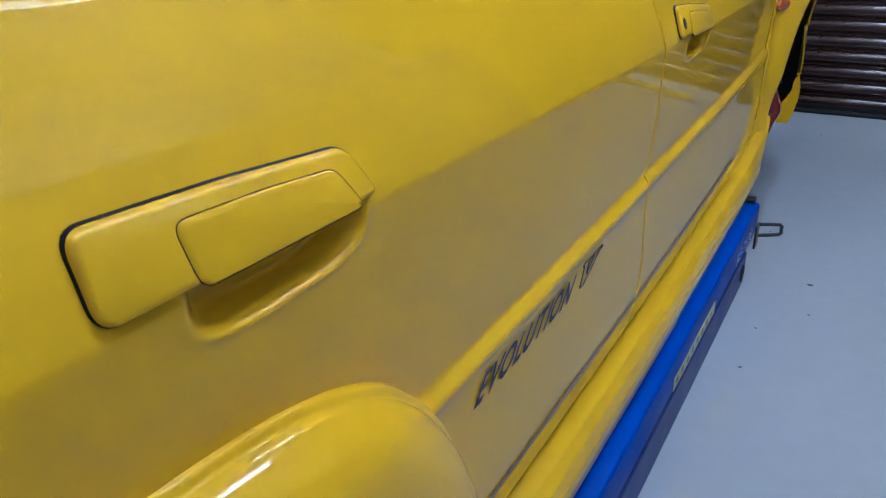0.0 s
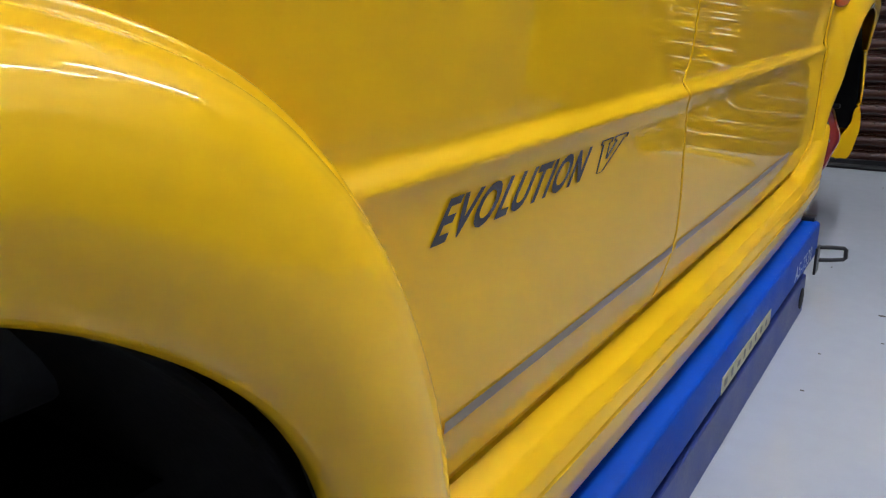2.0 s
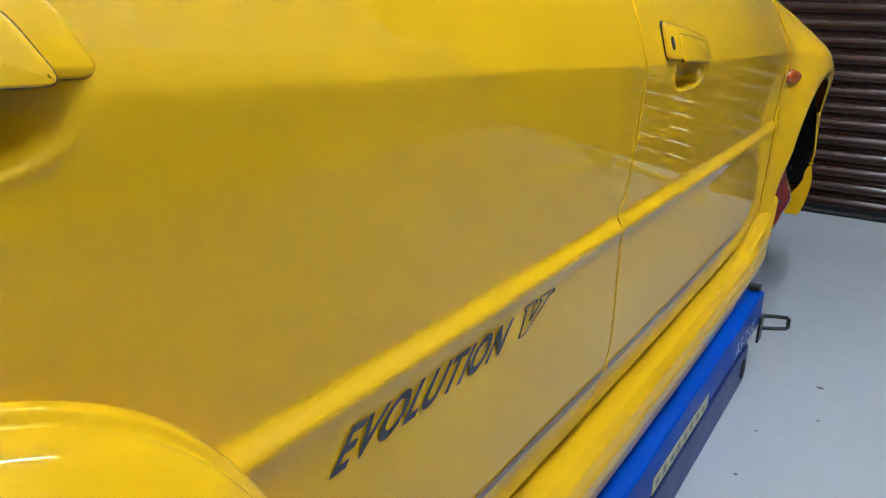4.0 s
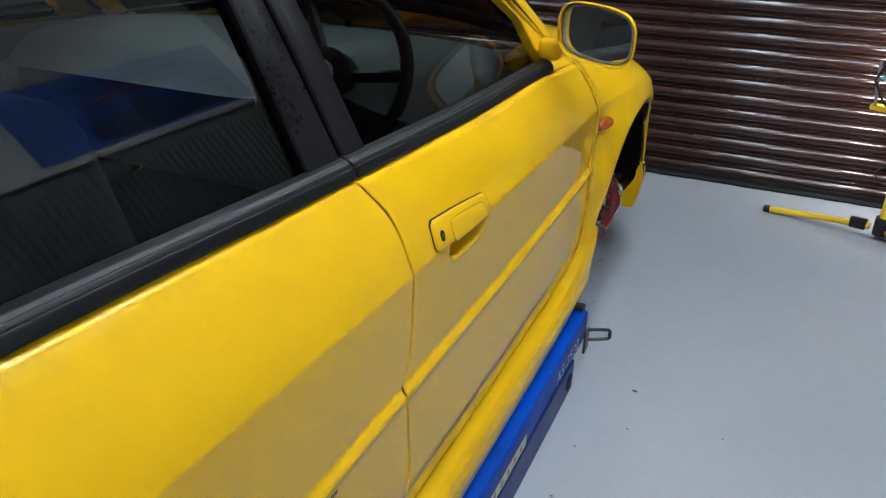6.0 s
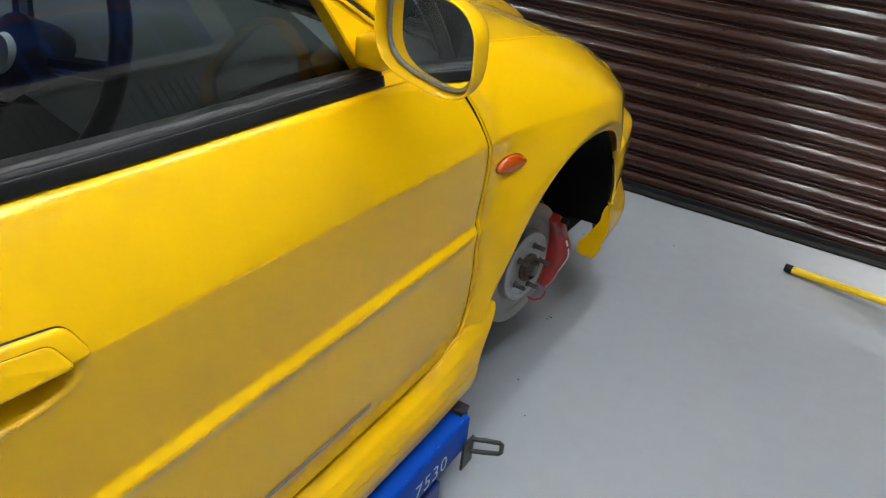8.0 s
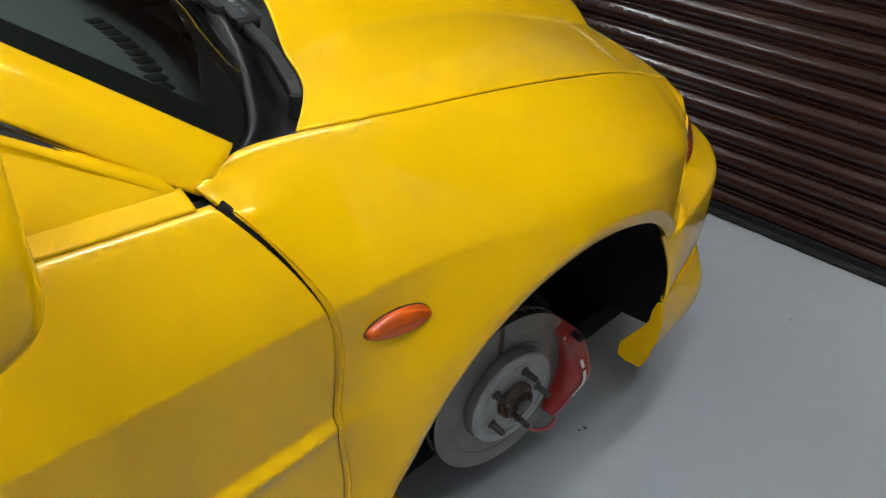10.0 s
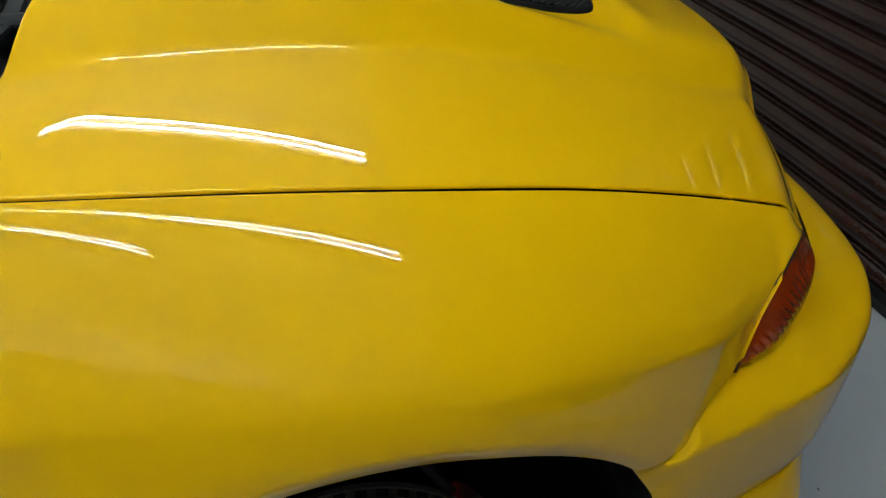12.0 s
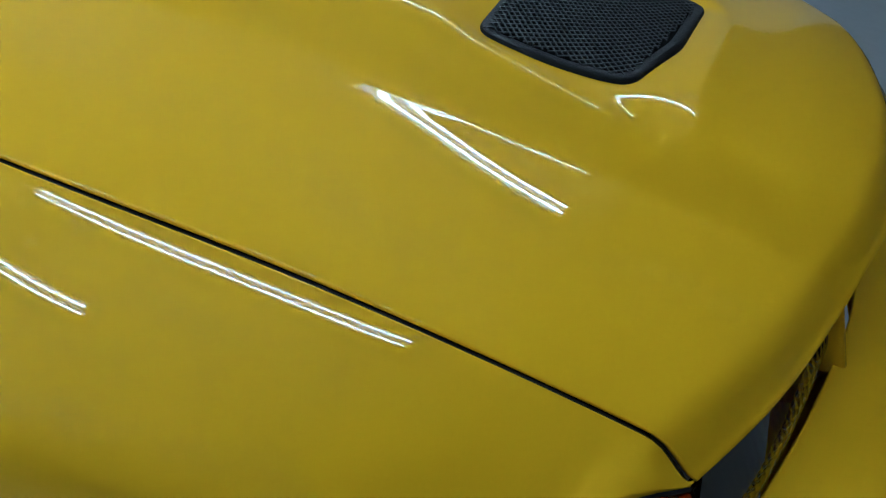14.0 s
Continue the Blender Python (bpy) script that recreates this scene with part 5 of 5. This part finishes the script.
pad("numeral_outline", v1, [(-0.0004, 0.0002), (-0.0004, 0.0015), (0.0004, 0.0016)], on_rear, DECAL, rear_right, "thin grey outlined numeral", hole=True)
for door, y0, y1 in ((rear_right, -2.035, -1.492), (front_right, -1.476, -0.715)):
    pts = [(y0 + (y1 - y0) * k / 20, 0.427 + 0.006 * (y0 + (y1 - y0) * k / 20 + 1.3)) for k in range(21)]
    ring = [(y, z + 0.0050) for y, z in pts] + [(y, z - 0.0060) for y, z in reversed(pts)]
    V = [on_rear(a, b, 0.0014) for a, b in ring]
    F = [(k, k + 1, 40 - k, 41 - k) for k in range(20)]
    obj("tape_strip", V, F, TAPE, door, "strip of grey masking tape along the door's foot")

# ---- scissor lift under the car ----
lift = empty("scissor_lift", "low blue scissor lift with a worn edge, under the car", "car lift", (0, -1.2, 0))
lift.location = (0, 0, 0)
for s in (1, -1):
    xa, xb = (0.46, 0.874) if s > 0 else (-0.874, -0.46)
    bm = bm_box(xa, xb, -2.02, -0.405, 0.124, 0.2115, 0.007, 3)
    plat = part("platform", bm, BLUE, lift, "blue painted steel platform", smooth=True)
    bm = bm_box(xa + 0.02, xb - 0.004 if s > 0 else xb - 0.02, -1.98, -0.50, 0.0, 0.098, 0.004)
    bs_ = part("base_frame", bm, BLUE_BASE, lift, "dark blue base frame on the floor")
    part("rubber_block", bm_box(xa + 0.05, xb - 0.06, -1.9, -0.55, 0.2105, 0.219, 0.003), RUBBER, plat, "black rubber pad")
    for yy in (-0.53,):
        o = lathe("pivot_hole", [(0.0, 0.0), (0.026, 0.0), (0.026, 0.002), (0.020, 0.0035), (0.0, 0.0035)], (s * 0.871, yy - 0.02, 0.05), RUBBER, bs_, "dark round pivot", n=24)
bm = bmesh.new()
rr = random.Random(3)
for k in range(70):
    y = -2.0 + 1.58 * rr.random() ** 0.7
    l = 0.004 + 0.03 * rr.random() ** 2
    z = 0.2095 - 0.010 * rr.random() ** 2
    x = 0.8722 + 0.0015 - max(0, z - 0.2045) * 0.9
    vs = [bm.verts.new(p) for p in ((x, y, z), (x, y + l, z + 0.0005 * rr.random()), (x - 0.0004, y + l * 0.8, z + 0.0022), (x - 0.0004, y + l * 0.2, z + 0.0018))]
    bm.faces.new(vs)
part("worn_edge", bm, WORN, lift, "bare scuffs along the platform's edge")
lab = part("warning_label", bm_box(0.8740, 0.8752, -1.300, -0.945, 0.1275, 0.1590, 0.0003), LABEL_Y, lift, "pale yellow warning label with worn print")
for k, (w, h) in enumerate(((0.03, 0.012), (0.022, 0.016), (0.03, 0.010), (0.02, 0.016), (0.026, 0.014), (0.018, 0.016), (0.024, 0.014), (0.02, 0.012))):
    y = -1.285 + 0.042 * k
    part("label_print", bm_box(0.8750, 0.8756, y, y + w * 0.6, 0.137, 0.137 + h), LABEL_INK, lab, "dark print as a plain bar")
lettering("lift_lettering", "AS-7530", lambda a, b: (0.8748, -0.700 + a, 0.136 + b), WHITE_INK, lift, 0.052, "white painted letters and numbers", width=1.05)
box("end_bracket", 0.775, 0.862, -0.4055, -0.398, 0.10, 0.222, BLACK_STEEL, lift, "black end bracket", bevel=0.002)
box("bracket_cap", 0.800, 0.862, -0.425, -0.392, 0.2125, 0.224, BLACK_STEEL, lift, "black rubber cap", bevel=0.002)
part("hook_plate", bm_box(0.8735, 0.880, -0.43, -0.385, 0.075, 0.145, 0.002), BLACK_STEEL, lift, "black plate")
tube("tow_handle", [(0.876, -0.395, 0.140), (0.905, -0.380, 0.140), (0.932, -0.366, 0.138), (0.936, -0.364, 0.134), (0.937, -0.364, 0.112), (0.933, -0.366, 0.108), (0.905, -0.380, 0.106), (0.876, -0.395, 0.106)], 0.0055, BLACK_STEEL, lift, "black steel handle loop", n=8)

# ---- work lamp on a tripod ----
stand = empty("work_lamp_stand", "yellow tripod work lamp, lit and turned towards the shutter", "work lamp", (0, 0, 0))
tx, ty = 1.745, 1.075
for k, (ex, ey) in enumerate(((1.293, 1.185), (1.92, 0.62), (2.18, 1.30))):
    leg = tube("leg", [(tx + (ex - tx) * 0.10, ty + (ey - ty) * 0.10, 0.052), (ex, ey, 0.016)], 0.0135, STAND_Y, stand, "yellow tubular leg", n=12)
    d = Vector((ex - tx, ey - ty, 0)).normalized()
    part("foot_cap", bm_tube([(ex - d.x * 0.014, ey - d.y * 0.014, 0.017), (ex + d.x * 0.012, ey + d.y * 0.012, 0.0155)], 0.0152, 12), RUBBER, leg, "black end cap", smooth=True)
    q = bm_box(0.06, 0.125, -0.017, 0.017, 0.030, 0.075, 0.006, 2)
    q.transform(Matrix.Translation((tx, ty, 0)) @ Matrix.Rotation(math.atan2(d.y, d.x), 4, "Z"))
    part("hinge", q, BLACK_STEEL, leg, "black plastic hinge", smooth=True)
part("collar", bm_tube([(tx, ty, 0.025), (tx, ty, 0.10)], 0.034, 16), BLACK_STEEL, stand, "black collar", smooth=True)
tube("pole", [(tx, ty, 0.06), (tx + 0.004, ty, 0.375)], 0.0215, STAND_Y, stand, "yellow pole", n=16)
tube("clamp", [(tx + 0.004, ty, 0.365), (tx + 0.005, ty, 0.44)], [0.027, 0.024], BLACK_STEEL, stand, "black clamp", n=14)
tube("inner_pole", [(tx + 0.005, ty, 0.43), (tx + 0.008, ty, 0.545)], 0.016, BLACK_STEEL, stand, "dark inner pole", n=14)
bm = bm_box(-0.175, 0.30, -0.016, 0.016, -0.012, 0.012, 0.003)
bm.transform(Matrix.Translation((tx + 0.01, ty + 0.01, 0.535)) @ Matrix.Rotation(radians(-24), 4, "Z"))
part("crossbar", bm, STAND_Y, stand, "yellow crossbar", smooth=True)


def lamp_head(cx, cy):
    m = Matrix.Translation((cx, cy, 0.715)) @ Matrix.Rotation(radians(-22), 4, "Z") @ Matrix.Rotation(radians(-30), 4, "X")
    bm = bm_box(-0.066, 0.066, -0.050, 0.030, -0.052, 0.052, 0.012, 3)
    bm.transform(m)
    h = part("lamp_head", bm, BLACK_STEEL, stand, "black finned lamp housing", smooth=True)
    bm = bm_box(-0.045, 0.030, -0.085, -0.045, -0.030, 0.035, 0.008, 2)
    bm.transform(m)
    part("driver_box", bm, BLACK_STEEL, h, "black box on the lamp's back", smooth=True)
    for k in range(7):
        bm = bm_box(-0.058, 0.058, -0.060, -0.045, -0.045 + 0.014 * k, -0.039 + 0.014 * k)
        bm.transform(m)
        part("fin", bm, BLACK_STEEL, h)
    bm = bm_box(-0.075, 0.075, 0.030, 0.040, -0.062, 0.062, 0.005, 3)
    bm.transform(m)
    part("lamp_rim", bm, TEAL, h, "teal lamp rim", smooth=True)
    bm = bm_box(-0.060, 0.060, 0.0402, 0.0420, -0.048, 0.048)
    bm.transform(m)
    part("lamp_glass", bm, LED, h, "glowing lamp front")
    for dx in (-0.09, 0.09):
        p = m @ Vector((dx, 0, 0))
        part("bracket", bm_tube([(p.x, p.y, p.z), (p.x - 0.3 * dx * 0.2, cy, 0.62), (cx + dx * 0.75, cy, 0.545)], 0.006, 6), ALU, h, "grey bracket arm", smooth=True)
    return h


lamp_head(1.672, 1.118)
lamp_head(1.905, 1.014)
tube("cable", [(1.60, 1.07, 0.72), (1.575, 1.05, 0.66), (1.62, 1.06, 0.58), (1.70, 1.06, 0.50), (1.725, 1.05, 0.42), (1.70, 1.04, 0.34), (1.66, 1.035, 0.30), (1.67, 1.04, 0.26), (1.76, 1.04, 0.24), (1.90, 1.10, 0.12), (2.2, 1.25, 0.012), (2.9, 1.35, 0.008)], 0.0045, RUBBER, stand, "black lamp cable", n=6)
tube("cable_hook", [(tx + 0.02, ty - 0.02, 0.265), (tx + 0.06, ty - 0.03, 0.262), (tx + 0.07, ty - 0.032, 0.285)], 0.004, STAND_Y, stand, "yellow cable hook", n=6)

# ---- far side of the workshop, seen in the windows and the mirror ----
banner = tagged(box("banner", X1 - 0.03, X1 - 0.005, -0.22, 1.28, 1.93, 2.52, BANNER), "blue printed banner hung on the wall", "banner")
for y, w, h in ((1.18, 0.20, 0.20), (0.95, 0.15, 0.14), (0.77, 0.10, 0.14), (0.63, 0.18, 0.20), (0.42, 0.10, 0.14), (0.29, 0.16, 0.14)):
    box("print_bar", X1 - 0.033, X1 - 0.0305, y - w, y, 2.03, 2.03 + h, BANNER_INK, banner, "dark print as a plain bar")
for y, w in ((0.95, 0.28), (0.62, 0.22), (0.36, 0.16)):
    box("print_bar", X1 - 0.033, X1 - 0.0305, y - w, y, 2.40, 2.44, BANNER_INK, banner, "dark print as a plain bar")
part("swoosh", bm_tube([(X1 - 0.034, 1.10 - 0.11 * k, 2.27 + 0.06 * math.sin(k / 9 * 3.1)) for k in range(10)], [0.003 + 0.011 * math.sin(k / 9 * 3.1) for k in range(10)], 8), BANNER_RED, banner, "red curved stripe")


def locker(y):
    k = empty("locker", "tall dark grey ribbed storage locker against the wall", "locker", (0, 0, 0), "lockers along the wall")
    box("body", X1 - 0.45, X1 - 0.01, y, y + 0.78, 0.02, 1.78, BENCH, k, bevel=0.004)
    bm = bmesh.new()
    for n in range(18):
        bm_box(X1 - 0.462, X1 - 0.449, y + 0.03 + n * 0.041, y + 0.052 + n * 0.041, 0.08, 1.72, bm=bm)
    part("ribbed_door", bm, BENCH, k, "ribbed grey door")
    return k


for n in range(6):
    locker(-3.6 + 0.80 * n)
tagged(box("shelf_board", X1 - 0.47, X1 - 0.005, -3.6, 1.25, 1.785, 1.825, WALL, bevel=0.004), "long white board lying on the lockers", "shelf board")
for x, y, r in ((1.042, -0.440, 0.010), (1.06, -0.62, 0.004), (0.95, -0.75, 0.004), (0.74, 0.355, 0.006), (0.735, 0.34, 0.004), (1.30, -0.55, 0.003), (0.60, 0.95, 0.004), (0.9, 1.1, 0.004), (0.95, -0.95, 0.005), (1.35, -1.0, 0.004), (0.80, 0.02, 0.004), (0.88, -0.1, 0.003)):
    bm = bmesh.new()
    bmesh.ops.create_icosphere(bm, subdivisions=1, radius=1)
    bm.transform(Matrix.Translation((x, y, 0.0012)) @ Matrix.Diagonal((r, r * 0.6, 0.0014, 1)))
    tagged(part("debris_crumb", bm, SPECK), "small dark crumb of dirt on the floor", "debris", "crumbs on the floor")
